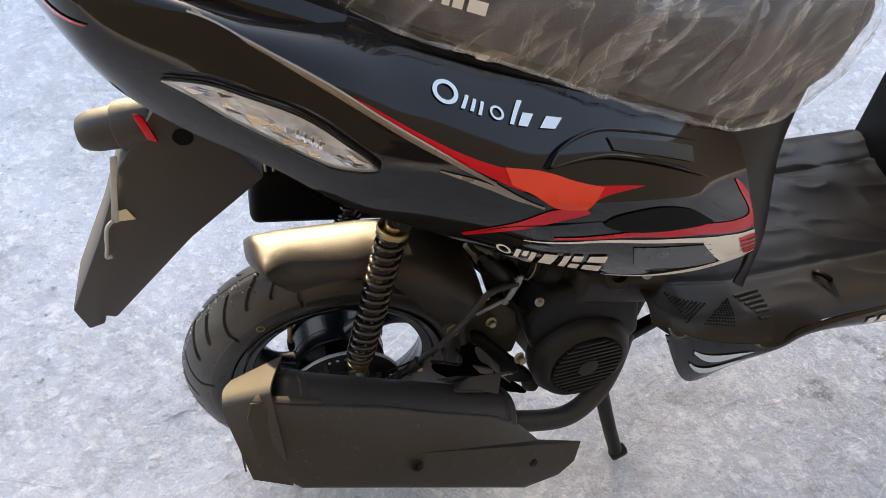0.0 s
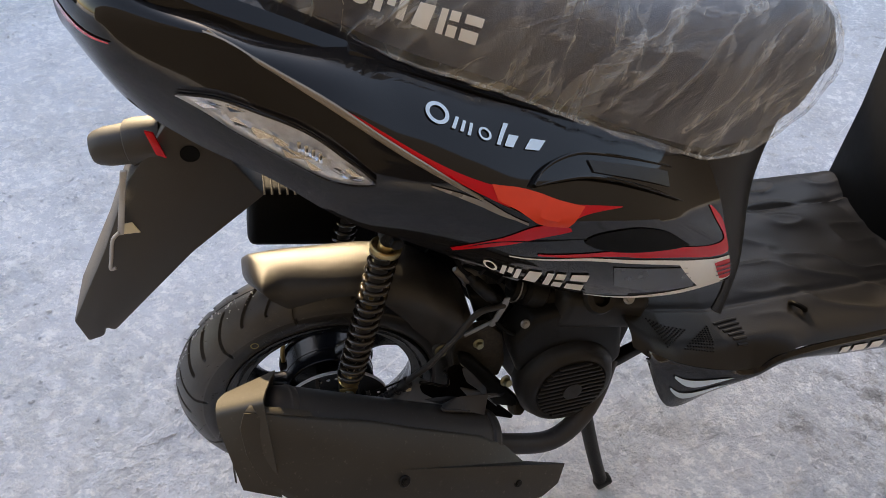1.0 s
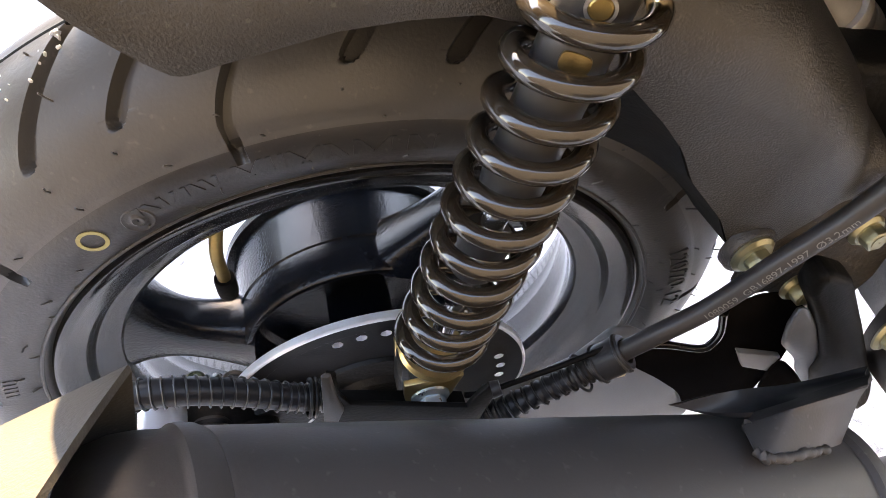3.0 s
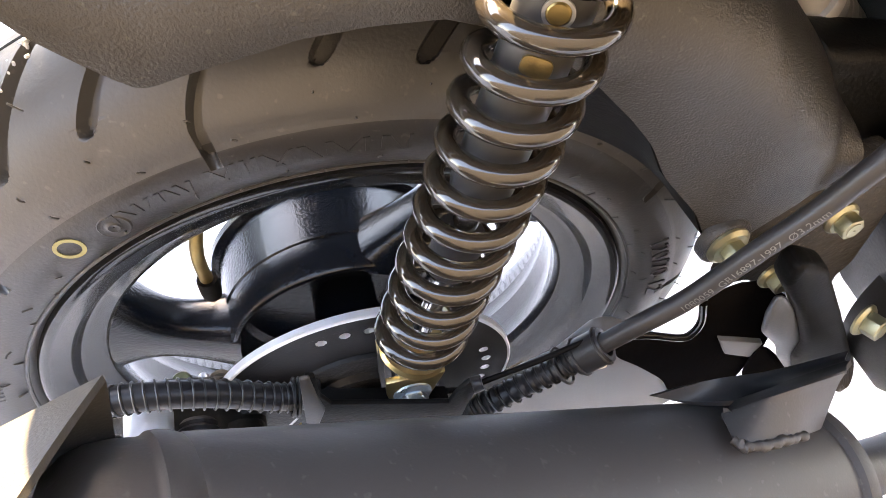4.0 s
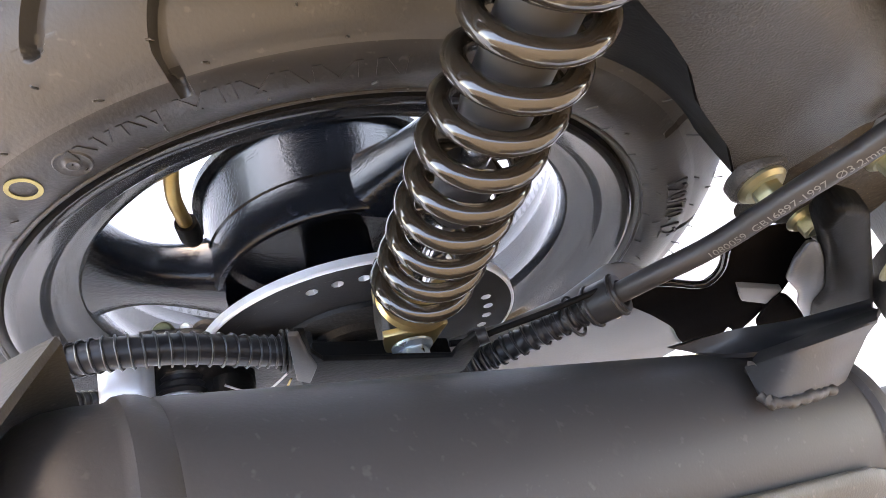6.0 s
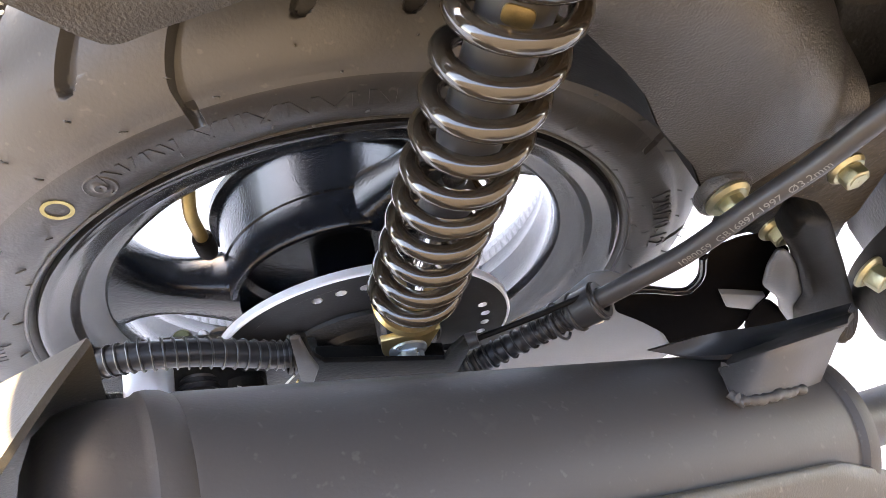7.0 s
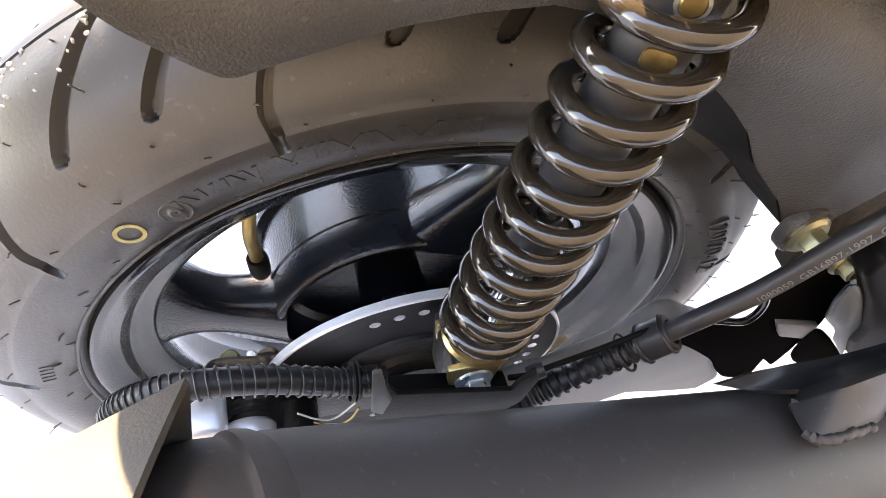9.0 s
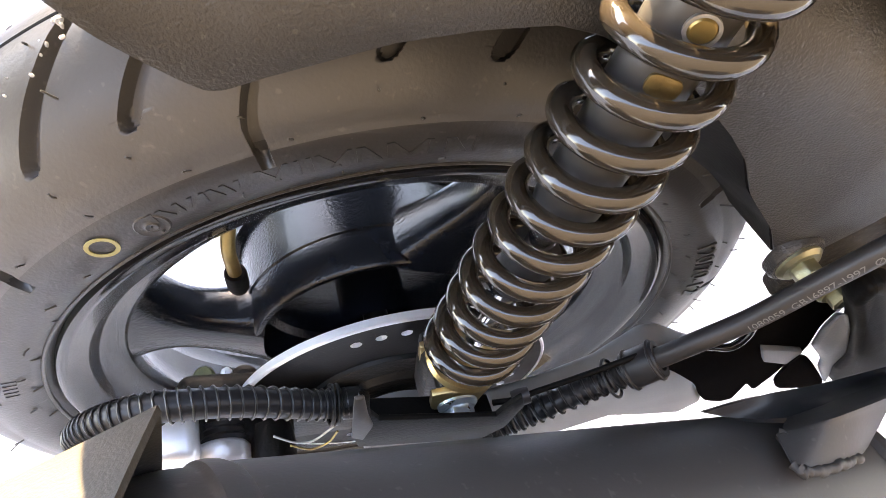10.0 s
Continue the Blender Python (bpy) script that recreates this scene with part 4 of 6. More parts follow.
drum_prof = [(0.0004, -0.177), (0.028, -0.176), (0.038, -0.1735), (0.0432, -0.169), (0.0460, -0.163), (0.0472, -0.156), (0.0474, -0.149), (0.0478, -0.1475), (0.0490, -0.1462), (0.0494, -0.1435), (0.0491, -0.1400),
             (0.0482, -0.1375), (0.0477, -0.1365), (0.0482, -0.1350), (0.0482, 0.166),
             (0.0470, 0.168), (0.0470, 0.171), (0.0500, 0.173), (0.0508, 0.176), (0.0508, 0.181), (0.0490, 0.184), (0.042, 0.186), (0.0004, 0.189)]
silencer = part("silencer", lathe(drum_prof, M_O, M_D, 96), M_SATIN, scooter, "satin black exhaust silencer drum", 30)
pipe = smooth_path([muf(0.180), muf(0.215), (0.33, -0.184, 0.222), (0.385, -0.168, 0.238), (0.42, -0.145, 0.275), (0.45, -0.11, 0.315)], 8)
part("exhaust_pipe", tube(pipe, 0.0165, 24), M_SATIN, silencer, "black bent exhaust pipe")

# hanger bracket: a pressed flange welded to the drum, creased along its length, with a dark web behind
HANG_FOOT = [(0.151, -0.167, 0.353), (0.148, -0.185, 0.363), (0.183, -0.184, 0.348), (0.216, -0.177, 0.318)]
HANG_CREASE = [(0.155, -0.165, 0.352), (0.17, -0.166, 0.362), (0.189, -0.164, 0.359), (0.224, -0.159, 0.347)]
HANG_TOP = [(0.168, -0.159, 0.341), (0.189, -0.157, 0.339), (0.203, -0.155, 0.338), (0.242, -0.151, 0.332)]
HANG_BACK = [(0.127, -0.150, 0.348), (0.164, -0.146, 0.339), (0.208, -0.1425, 0.320), (0.260, -0.140, 0.314)]


def hanger(u, v):
    a, c, b = spline(HANG_FOOT, u), spline(HANG_CREASE, u), spline(HANG_TOP, u)
    p = a.lerp(c, v / 0.6) if v < 0.6 else c.lerp(b, (v - 0.6) / 0.4)
    return p + Vector((-0.3, -0.8, 0.5)) * 0.0022 * math.exp(-((v - 0.6) / 0.10) ** 2)


def hanger_web(u, v):
    a, b = spline(HANG_TOP, u), spline(HANG_BACK, u)
    return a.lerp(b, v) + Vector((0, 0, -0.0012 - 0.004 * math.sin(math.pi * v)))


def weld_path():
    rnd = random.Random(8)
    return [Vector(hanger(0.26 + 0.46 * k / 26, 0.0)) + Vector((rnd.uniform(-1, 1), rnd.uniform(-1, 1), rnd.uniform(-1, 1))) * 0.0007 for k in range(27)]


part("hanger_bracket", surface(hanger, 24, 24, 0.0026), M_SATIN, silencer, "pressed black steel hanger plate", 50)
part("hanger_web", surface(hanger_web, 16, 8, 0.0026), M_TUBE, silencer, "dark web behind the hanger", 50)
tagged(part("weld_bead", tube(weld_path(), lambda t: 0.0022 + 0.0009 * noise.noise(Vector((t * 31, 0.3, 0))), 10), M_SATIN, silencer, "rough weld bead", 60), kind="stuff")

# heat shield: an outer plate and a folded end guard
sh = [(-0.115, -0.2270, 0.492), (-0.075, -0.2250, 0.474), (-0.036, -0.2230, 0.455), (0.041, -0.2165, 0.414), (0.097, -0.2165, 0.381), (0.199, -0.2165, 0.328), (0.238, -0.2230, 0.298), (0.262, -0.2400, 0.276), (0.326, -0.2520, 0.267), (0.312, -0.2700, 0.246), (0.285, -0.2800, 0.235),
      (0.231, -0.2860, 0.231), (0.060, -0.2870, 0.317), (-0.075, -0.2840, 0.376), (-0.104, -0.2720, 0.402), (-0.119, -0.2520, 0.442), (-0.122, -0.2360, 0.474)]


def shield_plate():
    bm = bmesh.new()
    c = Vector((0.07, -0.2600, 0.356))
    n = Vector((0.28, -0.78, 0.55)).normalized()
    verts = [bm.verts.new(Vector(p)) for p in sh]
    mid = bm.verts.new(c + n * 0.002)
    inner = [bm.verts.new(c + (Vector(p) - c) * 0.93 + n * 0.002) for p in sh]
    k = len(sh)
    for i in range(k):
        j = (i + 1) % k
        bm.faces.new((verts[i], verts[j], inner[j], inner[i]))
        bm.faces.new((inner[i], inner[j], mid))
    got = bmesh.ops.extrude_face_region(bm, geom=list(bm.faces))
    bmesh.ops.translate(bm, verts=[v for v in got["geom"] if isinstance(v, bmesh.types.BMVert)], vec=-n * 0.002)
    return bm


shield = part("heat_shield", shield_plate(), M_SHIELD, silencer, "dark bronze heat shield plate", 60)
for c in ((0.072, -0.275, 0.350), (0.244, -0.268, 0.272)):
    part("shield_screw", hex_bolt(Vector(c), (0.28, -0.78, 0.55), 0.005, 0.0085, 0.004), M_DARKMETAL, shield, "plated shield screw")
# lip along the top of the plate
part("shield_lip", plate([(-0.115, -0.2270, 0.4925), (-0.109, -0.2190, 0.4935), (-0.074, -0.2165, 0.4755), (-0.040, -0.2150, 0.4570), (-0.036, -0.2235, 0.4550), (-0.075, -0.2255, 0.4745)], (0.4, 0.1, 0.9), 0.002, 0.0005), M_SHIELD, shield)
g1, g2 = Vector((-0.077, -0.143, 0.4555)), Vector((-0.142, -0.160, 0.446))
g3, g4 = Vector((-0.149, -0.203, 0.471)), Vector((-0.090, -0.2160, 0.499))
g5, g6 = Vector((-0.130, -0.268, 0.394)), Vector((-0.085, -0.276, 0.374))


def end_guard(u, v):
    """Right edge to left edge; a sunlit top face that bends down behind the plate."""
    a = spline([g1, (g1 + g4) / 2 + Vector((0.0005, 0.002, 0.002)), g4, g4 + Vector((0.000, -0.014, -0.014)), (g4 + g6) / 2 + Vector((0.000, -0.008, 0.000)), g6], u)
    b = spline([g2, (g2 + g3) / 2 + Vector((-0.003, 0, 0.003)), g3, g3 + Vector((0.001, -0.014, -0.014)), (g3 + g5) / 2 + Vector((0.000, -0.006, 0)), g5], u)
    return a.lerp(b, v)


part("end_guard", surface(end_guard, 40, 8, 0.0022), M_SHIELD, shield, "folded bronze end guard catching the sun", 30)


def guard_skirt(u, v):
    p = g1.lerp(g2, u)
    return p + Vector((-0.020 * v, -0.010 * v, -0.080 * v))


part("guard_skirt", surface(guard_skirt, 12, 8, 0.002), M_SHIELD, shield, "folded lower edge of the end guard", 30)


def guard_plate(u, v):
    a = Vector(end_guard(0.42 * u, 0)) + Vector((-0.0006, 0.0006, -0.0014))
    b = Vector((-0.146, -0.156, 0.372)).lerp(Vector((-0.138, -0.252, 0.384)), u)
    return a.lerp(b, v) + Vector((-0.016 * math.sin(math.pi * v), 0, 0))


part("guard_plate", surface(guard_plate, 14, 12, 0.0018), M_SHIELD, shield, "shaded end plate of the guard", 30)

# ---- brake hose, wrapped tube, caliper and brackets ----
hose_path = smooth_path([(0.103, -0.127, 0.362), (0.118, -0.1285, 0.379), (0.137, -0.1295, 0.398), (0.156, -0.130, 0.4275), (0.172, -0.130, 0.4495), (0.186, -0.129, 0.473), (0.207, -0.124, 0.492), (0.245, -0.116, 0.490)], 10)
hose = part("brake_hose", tube(hose_path, 0.0046, 20), M_HOSE, scooter, "black rubber brake hose with grey print")


def hose_text():
    """Grey printed standard marking that follows the hose."""
    cu = bpy.data.curves.new("print", "FONT")
    cu.body, cu.size, cu.align_y = "1080059  GB16897-1997  Ø3.2mm", 0.0038, "CENTER"
    ob = bpy.data.objects.new("print", cu)
    me = bpy.data.meshes.new_from_object(ob)
    bm = bmesh.new()
    bm.from_mesh(me)
    bpy.data.objects.remove(ob)
    bpy.data.meshes.remove(me)
    dist = [0.0]
    for a, b in zip(hose_path, hose_path[1:]):
        dist.append(dist[-1] + (b - a).length)
    toward = Vector((-0.16, -0.12, 0.22)).normalized()
    for v in bm.verts:
        s = 0.045 + v.co.x * 1.28
        i = max(k for k in range(len(dist) - 1) if dist[k] <= min(s, dist[-2]))
        f = (s - dist[i]) / (dist[i + 1] - dist[i])
        p = hose_path[i].lerp(hose_path[i + 1], f)
        d = (hose_path[i + 1] - hose_path[i]).normalized()
        n = (toward - d * toward.dot(d)).normalized()
        up = n.cross(d)
        ang = v.co.y / 0.0046 - 0.62
        v.co = p + (n * math.cos(ang) + up * math.sin(ang)) * 0.0048
    return bm


part("hose_print", hose_text(), M_PRINT, hose, "grey printed marking")


def corrugated(path, r, pitch=0.0042):
    n = len(path)
    length = sum((b - a).length for a, b in zip(path, path[1:]))
    k = length / pitch
    return tube(path, lambda t: r + 0.0006 * math.sin(2 * math.pi * k * t), 18)


def wire_wrap(path, r, pitch, wire=0.00065):
    """A thin spring wound round a path."""
    length = sum((b - a).length for a, b in zip(path, path[1:]))
    turns = length / pitch
    n = int(turns * 14)
    pts, u = [], None
    for i in range(n + 1):
        t = i / n * (len(path) - 1)
        j = min(int(t), len(path) - 2)
        p = path[j].lerp(path[j + 1], t - j)
        d = (path[j + 1] - path[j]).normalized()
        if u is None:
            u = basis(d)[0]
        u = (u - d * u.dot(d)).normalized()
        v = d.cross(u)
        a = 2 * math.pi * turns * i / n
        pts.append(p + (u * math.cos(a) + v * math.sin(a)) * r)
    return tube(pts, wire, 6)


left_path = smooth_path([(-0.022, -0.112, 0.345), (-0.04, -0.111, 0.349), (-0.069, -0.110, 0.367), (-0.098, -0.109, 0.375), (-0.122, -0.107, 0.366), (-0.136, -0.104, 0.345), (-0.135, -0.101, 0.320), (-0.120, -0.098, 0.300)], 14)
wrapped = part("brake_line", tube(left_path, 0.0060, 18), M_TUBE, scooter, "black brake line wrapped in a thin wire spring")
part("wire_spring", wire_wrap(left_path[4:], 0.0066, 0.0038, 0.0005), M_WIRE, wrapped, "thin dark wire spring")
part("line_ferrule", tube([left_path[0], left_path[6]], 0.0070, 18), M_DARKMETAL, wrapped)
for i in (8, 10):
    part("line_clip", torus(left_path[i], left_path[i + 1] - left_path[i], 0.0083, 0.0009, 28, 8), M_DARKMETAL, wrapped)
right_path = smooth_path([(0.105, -0.127, 0.362), (0.094, -0.1265, 0.352), (0.080, -0.1265, 0.341), (0.062, -0.127, 0.330), (0.046, -0.128, 0.322), (0.03, -0.129, 0.316)], 12)
loom = part("corrugated_tube", corrugated(right_path, 0.0056), M_TUBE, scooter, "black corrugated cable tube")
part("wire_spring", wire_wrap(right_path[10:], 0.0062, 0.0048), M_TUBE, loom)
clip_d = right_path[4] - right_path[0]
part("tube_clamp", lathe([(0.006, -0.008), (0.0085, -0.008), (0.0088, -0.006), (0.0088, 0.006), (0.0085, 0.008), (0.006, 0.008)], right_path[3], clip_d, 28), M_TUBE, loom, "black plastic clamp")
for o in (-0.006, 0.006, 0.016):
    part("clamp_band", torus(right_path[3] + clip_d.normalized() * o, clip_d, 0.0090, 0.0008, 28, 8), M_TUBE, loom)
part("clamp_tab", box(right_path[3] + Vector((0.006, -0.002, -0.011)), (0.008, 0.004, 0.008), None, 0.001), M_CREAM, loom, "pale plastic tab")
part("thin_cable", tube(smooth_path([(0.100, -0.124, 0.366), (0.078, -0.125, 0.358), (0.055, -0.126, 0.352), (0.044, -0.127, 0.350), (0.034, -0.127, 0.352)], 6), 0.0014, 12), M_VOID, loom)
part("cable_end", lathe([(0.0004, -0.004), (0.0036, -0.004), (0.004, 0.0), (0.0036, 0.004), (0.0004, 0.004)], Vector((0.047, -0.1265, 0.3505)), (1, 0, 0.3), 16), M_HOSE, loom)

# folded tray that carries the line behind the silencer
tray_pts = [(-0.024, -0.134, 0.411), (-0.0205, -0.134, 0.409), (-0.0205, -0.134, 0.392), (-0.017, -0.134, 0.382), (0.033, -0.134, 0.355), (0.036, -0.134, 0.364), (0.0415, -0.134, 0.373),
            (0.0445, -0.134, 0.360), (0.040, -0.134, 0.336), (0.030, -0.134, 0.325), (-0.026, -0.134, 0.354), (-0.028, -0.134, 0.371)]
tray = part("line_tray", plate(tray_pts, (0, 1, 0), 0.0025, 0.0006), M_VOID, scooter, "folded black steel tray")
part("tray_lip", plate([(-0.0262, -0.1355, 0.413), (-0.0228, -0.1355, 0.412), (-0.0218, -0.1355, 0.394), (-0.0200, -0.1355, 0.380), (-0.0240, -0.1355, 0.366), (-0.0285, -0.1355, 0.372)], (0.3, 1, 0), 0.0022, 0.0008), M_SATIN, tray, "worn grey upright lip")
part("tray_floor", plate([(-0.022, -0.133, 0.362), (0.036, -0.133, 0.334), (0.036, -0.116, 0.330), (-0.022, -0.116, 0.358)], (0.4, 0, 0.9), 0.0022, 0.0006), M_VOID, tray)

# brake caliper on its carrier, behind the drum
caliper = part("brake_caliper", box((-0.106, -0.098, 0.309), (0.020, 0.030, 0.050), pose(0, 0, 0, 10, 8, 0), 0.005, 3), M_STEELRIM, scooter, "silver cast brake caliper")
part("caliper_bridge", box((-0.084, -0.086, 0.285), (0.056, 0.040, 0.034), pose(0, 0, 0, 0, 20, 0), 0.007, 3), M_DARKMETAL, caliper, "dark cast bridge")
part("caliper_ring", lathe([(0.0004, -0.007), (0.0105, -0.007), (0.0130, -0.004), (0.0134, 0.002), (0.0118, 0.004), (0.0004, 0.004)], (-0.088, -0.1075, 0.2985), (0, 1, 0), 40), M_STEELRIM, caliper, "bright cast ring")
part("caliper_boot", lathe([(0.0004, 0), (0.0112, 0), (0.0124, 0.0018), (0.0108, 0.0036), (0.0118, 0.0054), (0.0102, 0.0072), (0.0110, 0.0090), (0.0090, 0.0115), (0.0004, 0.012)], (-0.087, -0.1035, 0.2985), (0, 1, 0), 40), M_TUBE, caliper, "black ribbed rubber boot")
part("caliper_piston", lathe([(0.0004, -0.012), (0.0085, -0.012), (0.0112, -0.009), (0.0118, 0.0), (0.0108, 0.010), (0.0004, 0.010)], (-0.0655, -0.106, 0.290), (0, 1, 0), 36), M_DARKMETAL, caliper, "dark round casting")
part("bleed_cap", lathe([(0.0004, -0.006), (0.0052, -0.006), (0.0056, -0.003), (0.0056, 0.004), (0.0044, 0.006), (0.0004, 0.0062)], (-0.0955, -0.062, 0.287), (0, -0.15, 1), 18), material("olive_rubber_cap", (0.030, 0.042, 0.014), 0.6), caliper, "dark olive rubber cap")
for x, z in ((-0.1055, 0.286), (-0.0845, 0.289)):
    part("bleed_screw", lathe([(0.0004, -0.012), (0.0030, -0.012), (0.0030, 0.0), (0.0022, 0.0015), (0.0004, 0.0018)], (x, -0.062, z), (0, -0.2, 1), 12), M_STEELRIM, caliper, "bare metal screw head")
part("caliper_bolt", lathe([(0.0004, -0.01), (0.0075, -0.01), (0.0075, 0.0), (0.005, 0.0025), (0.0004, 0.003)], (-0.076, -0.066, 0.286), (0, -0.3, 1), 24), M_DARKMETAL, caliper)
part("clip_wire", tube(smooth_path([(-0.060, -0.117, 0.338), (-0.052, -0.119, 0.330), (-0.044, -0.119, 0.327), (-0.034, -0.118, 0.338)], 8), 0.0005, 8), M_PIPE, caliper, "pale bent clip wire")
part("clip_wire", tube(smooth_path([(-0.054, -0.120, 0.330), (-0.046, -0.121, 0.322), (-0.038, -0.121, 0.326), (-0.033, -0.120, 0.336)], 8), 0.0005, 8), M_BRASS, caliper, "brassy bent clip wire")
part("caliper_carrier", plate([(-0.100, -0.092, 0.270), (-0.090, -0.092, 0.292), (-0.045, -0.092, 0.300), (-0.016, -0.092, 0.290), (-0.02, -0.092, 0.245), (-0.08, -0.092, 0.256)], (0, 1, 0), 0.007, 0.0015), M_DARKMETAL, caliper)

# swinging arm from the axle forward, pale silver paint
arm_pts = [(-0.020, -0.112, 0.268), (0.000, -0.112, 0.276), (0.040, -0.112, 0.281), (0.075, -0.112, 0.288), (0.104, -0.112, 0.305), (0.1210, -0.112, 0.3330), (0.1330, -0.112, 0.3310), (0.1610, -0.112, 0.3060), (0.1770, -0.112, 0.2700), (0.1810, -0.112, 0.2530), (0.1930, -0.112, 0.2300), (0.2040, -0.112, 0.2130), (0.1920, -0.112, 0.1950), (0.1620, -0.112, 0.2090), (0.1310, -0.112, 0.2260), (0.100, -0.112, 0.215), (0.060, -0.112, 0.205), (0.000, -0.112, 0.230), (-0.020, -0.112, 0.255)]
arm = part("swing_arm", plate(arm_pts, (0, 1, 0), 0.016, 0.0045, 3), M_GREYARM, scooter, "pale silver painted swing arm")
part("arm_boss", lathe([(0.009, -0.004), (0.020, -0.004), (0.022, 0.0), (0.022, 0.016), (0.009, 0.016)], (0, -0.106, 0.265), (0, 1, 0), 36), M_GREYARM, arm)

# black casting between arm and crankcase, with gaps that let the snow through
web = part("engine_bracket", plate([(0.1310, -0.1130, 0.3360), (0.1470, -0.1130, 0.3300), (0.1700, -0.1130, 0.3160), (0.1770, -0.1130, 0.3190), (0.1760, -0.1130, 0.3330), (0.1700, -0.1130, 0.3540), (0.1720, -0.1130, 0.3640), (0.1830, -0.1130, 0.3690), (0.1980, -0.1130, 0.3660), (0.2250, -0.1130, 0.3400), (0.2280, -0.1130, 0.3190), (0.2380, -0.1130, 0.2910), (0.2410, -0.1130, 0.2760), (0.2400, -0.1130, 0.2590), (0.2410, -0.1130, 0.2380), (0.2400, -0.1130, 0.2150), (0.2250, -0.1130, 0.2350), (0.2290, -0.1130, 0.2050), (0.2180, -0.1130, 0.2050), (0.2030, -0.1130, 0.2160), (0.1890, -0.1130, 0.2370), (0.1790, -0.1130, 0.2570), (0.1530, -0.1130, 0.2890), (0.1330, -0.1130, 0.3110), (0.1280, -0.1130, 0.3270)], (0.45, 0.35, -0.82), 0.012, 0.0025, 3), M_GLOSSBRACKET, scooter, "gloss black cast engine bracket")
part("bracket_rim", tube(smooth_path([(0.1290, -0.1145, 0.3400), (0.1450, -0.1145, 0.3340), (0.1680, -0.1145, 0.3210), (0.1740, -0.1145, 0.3240), (0.1740, -0.1145, 0.3370), (0.1670, -0.1145, 0.3580)], 8), 0.0022, 12), M_PAINT, web, "rolled glossy edge")
part("bracket_foot", plate([(0.2280, -0.1180, 0.2870), (0.2320, -0.1180, 0.2900), (0.2500, -0.1180, 0.2690), (0.2930, -0.1180, 0.2140), (0.2930, -0.1180, 0.2020), (0.2500, -0.1180, 0.2250), (0.2340, -0.1180, 0.2500), (0.2280, -0.1180, 0.2760)], (0.45, 0.35, -0.82), 0.012, 0.003, 3), M_GLOSSBRACKET, web)
part("bracket_step", plate([(0.1950, -0.1165, 0.3090), (0.2140, -0.1165, 0.2990), (0.2320, -0.1165, 0.2890), (0.2310, -0.1165, 0.2710), (0.2080, -0.1165, 0.2860)], (0, 1, 0), 0.005, 0.001), M_GREYARM, web, "pale machined step")
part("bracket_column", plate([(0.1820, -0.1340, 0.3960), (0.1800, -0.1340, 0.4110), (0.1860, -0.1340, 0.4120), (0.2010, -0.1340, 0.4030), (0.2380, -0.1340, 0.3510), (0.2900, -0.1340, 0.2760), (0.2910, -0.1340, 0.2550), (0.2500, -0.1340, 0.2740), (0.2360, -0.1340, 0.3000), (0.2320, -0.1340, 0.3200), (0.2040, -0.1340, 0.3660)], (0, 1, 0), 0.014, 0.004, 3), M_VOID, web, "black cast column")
part("bracket_sleeve", plate([(0.1870, -0.1300, 0.3840), (0.1960, -0.1300, 0.3770), (0.2110, -0.1300, 0.3570), (0.2400, -0.1300, 0.3100), (0.2450, -0.1300, 0.2900), (0.2570, -0.1300, 0.2610), (0.2280, -0.1300, 0.3010), (0.2200, -0.1300, 0.3170), (0.1980, -0.1300, 0.3430), (0.1900, -0.1300, 0.3660)], (0.4, 0.4, -0.8), 0.012, 0.0028, 3), M_SLEEVE, web, "bare alloy sleeve")
part("rubber_bush", lathe([(0.0004, -0.008), (0.013, -0.008), (0.015, -0.005), (0.015, 0.006), (0.012, 0.009), (0.0004, 0.009)], (0.292, -0.128, 0.252), (0.5, -0.6, 0.6), 28), M_RUST, web, "worn brown bush")
part("bracket_bolt", hex_bolt((0.2613, -0.132, 0.3331), (0.25, -0.85, 0.3), 0.0068, 0.0095, 0.009), M_ZINC, web, "yellow zinc bolt")

# gearcase flange that carries two bolts
gear = part("gearcase", plate([(0.184, -0.104, 0.349), (0.180, -0.104, 0.385), (0.190, -0.104, 0.432), (0.230, -0.104, 0.440), (0.256, -0.104, 0.410), (0.268, -0.104, 0.345), (0.262, -0.104, 0.310), (0.250, -0.104, 0.311), (0.227, -0.104, 0.329), (0.200, -0.104, 0.349)], (0, 1, 0), 0.012, 0.003, 3), M_RUST, scooter, "grimy cast gearcase flange")
for c in ((0.199, -0.114, 0.372), (0.216, -0.112, 0.409)):
    part("flange_bolt", hex_bolt(c, (0.08, -1, 0.15), 0.0060, 0.0085, 0.0065), M_ZINC, gear, "yellow zinc flange bolt")

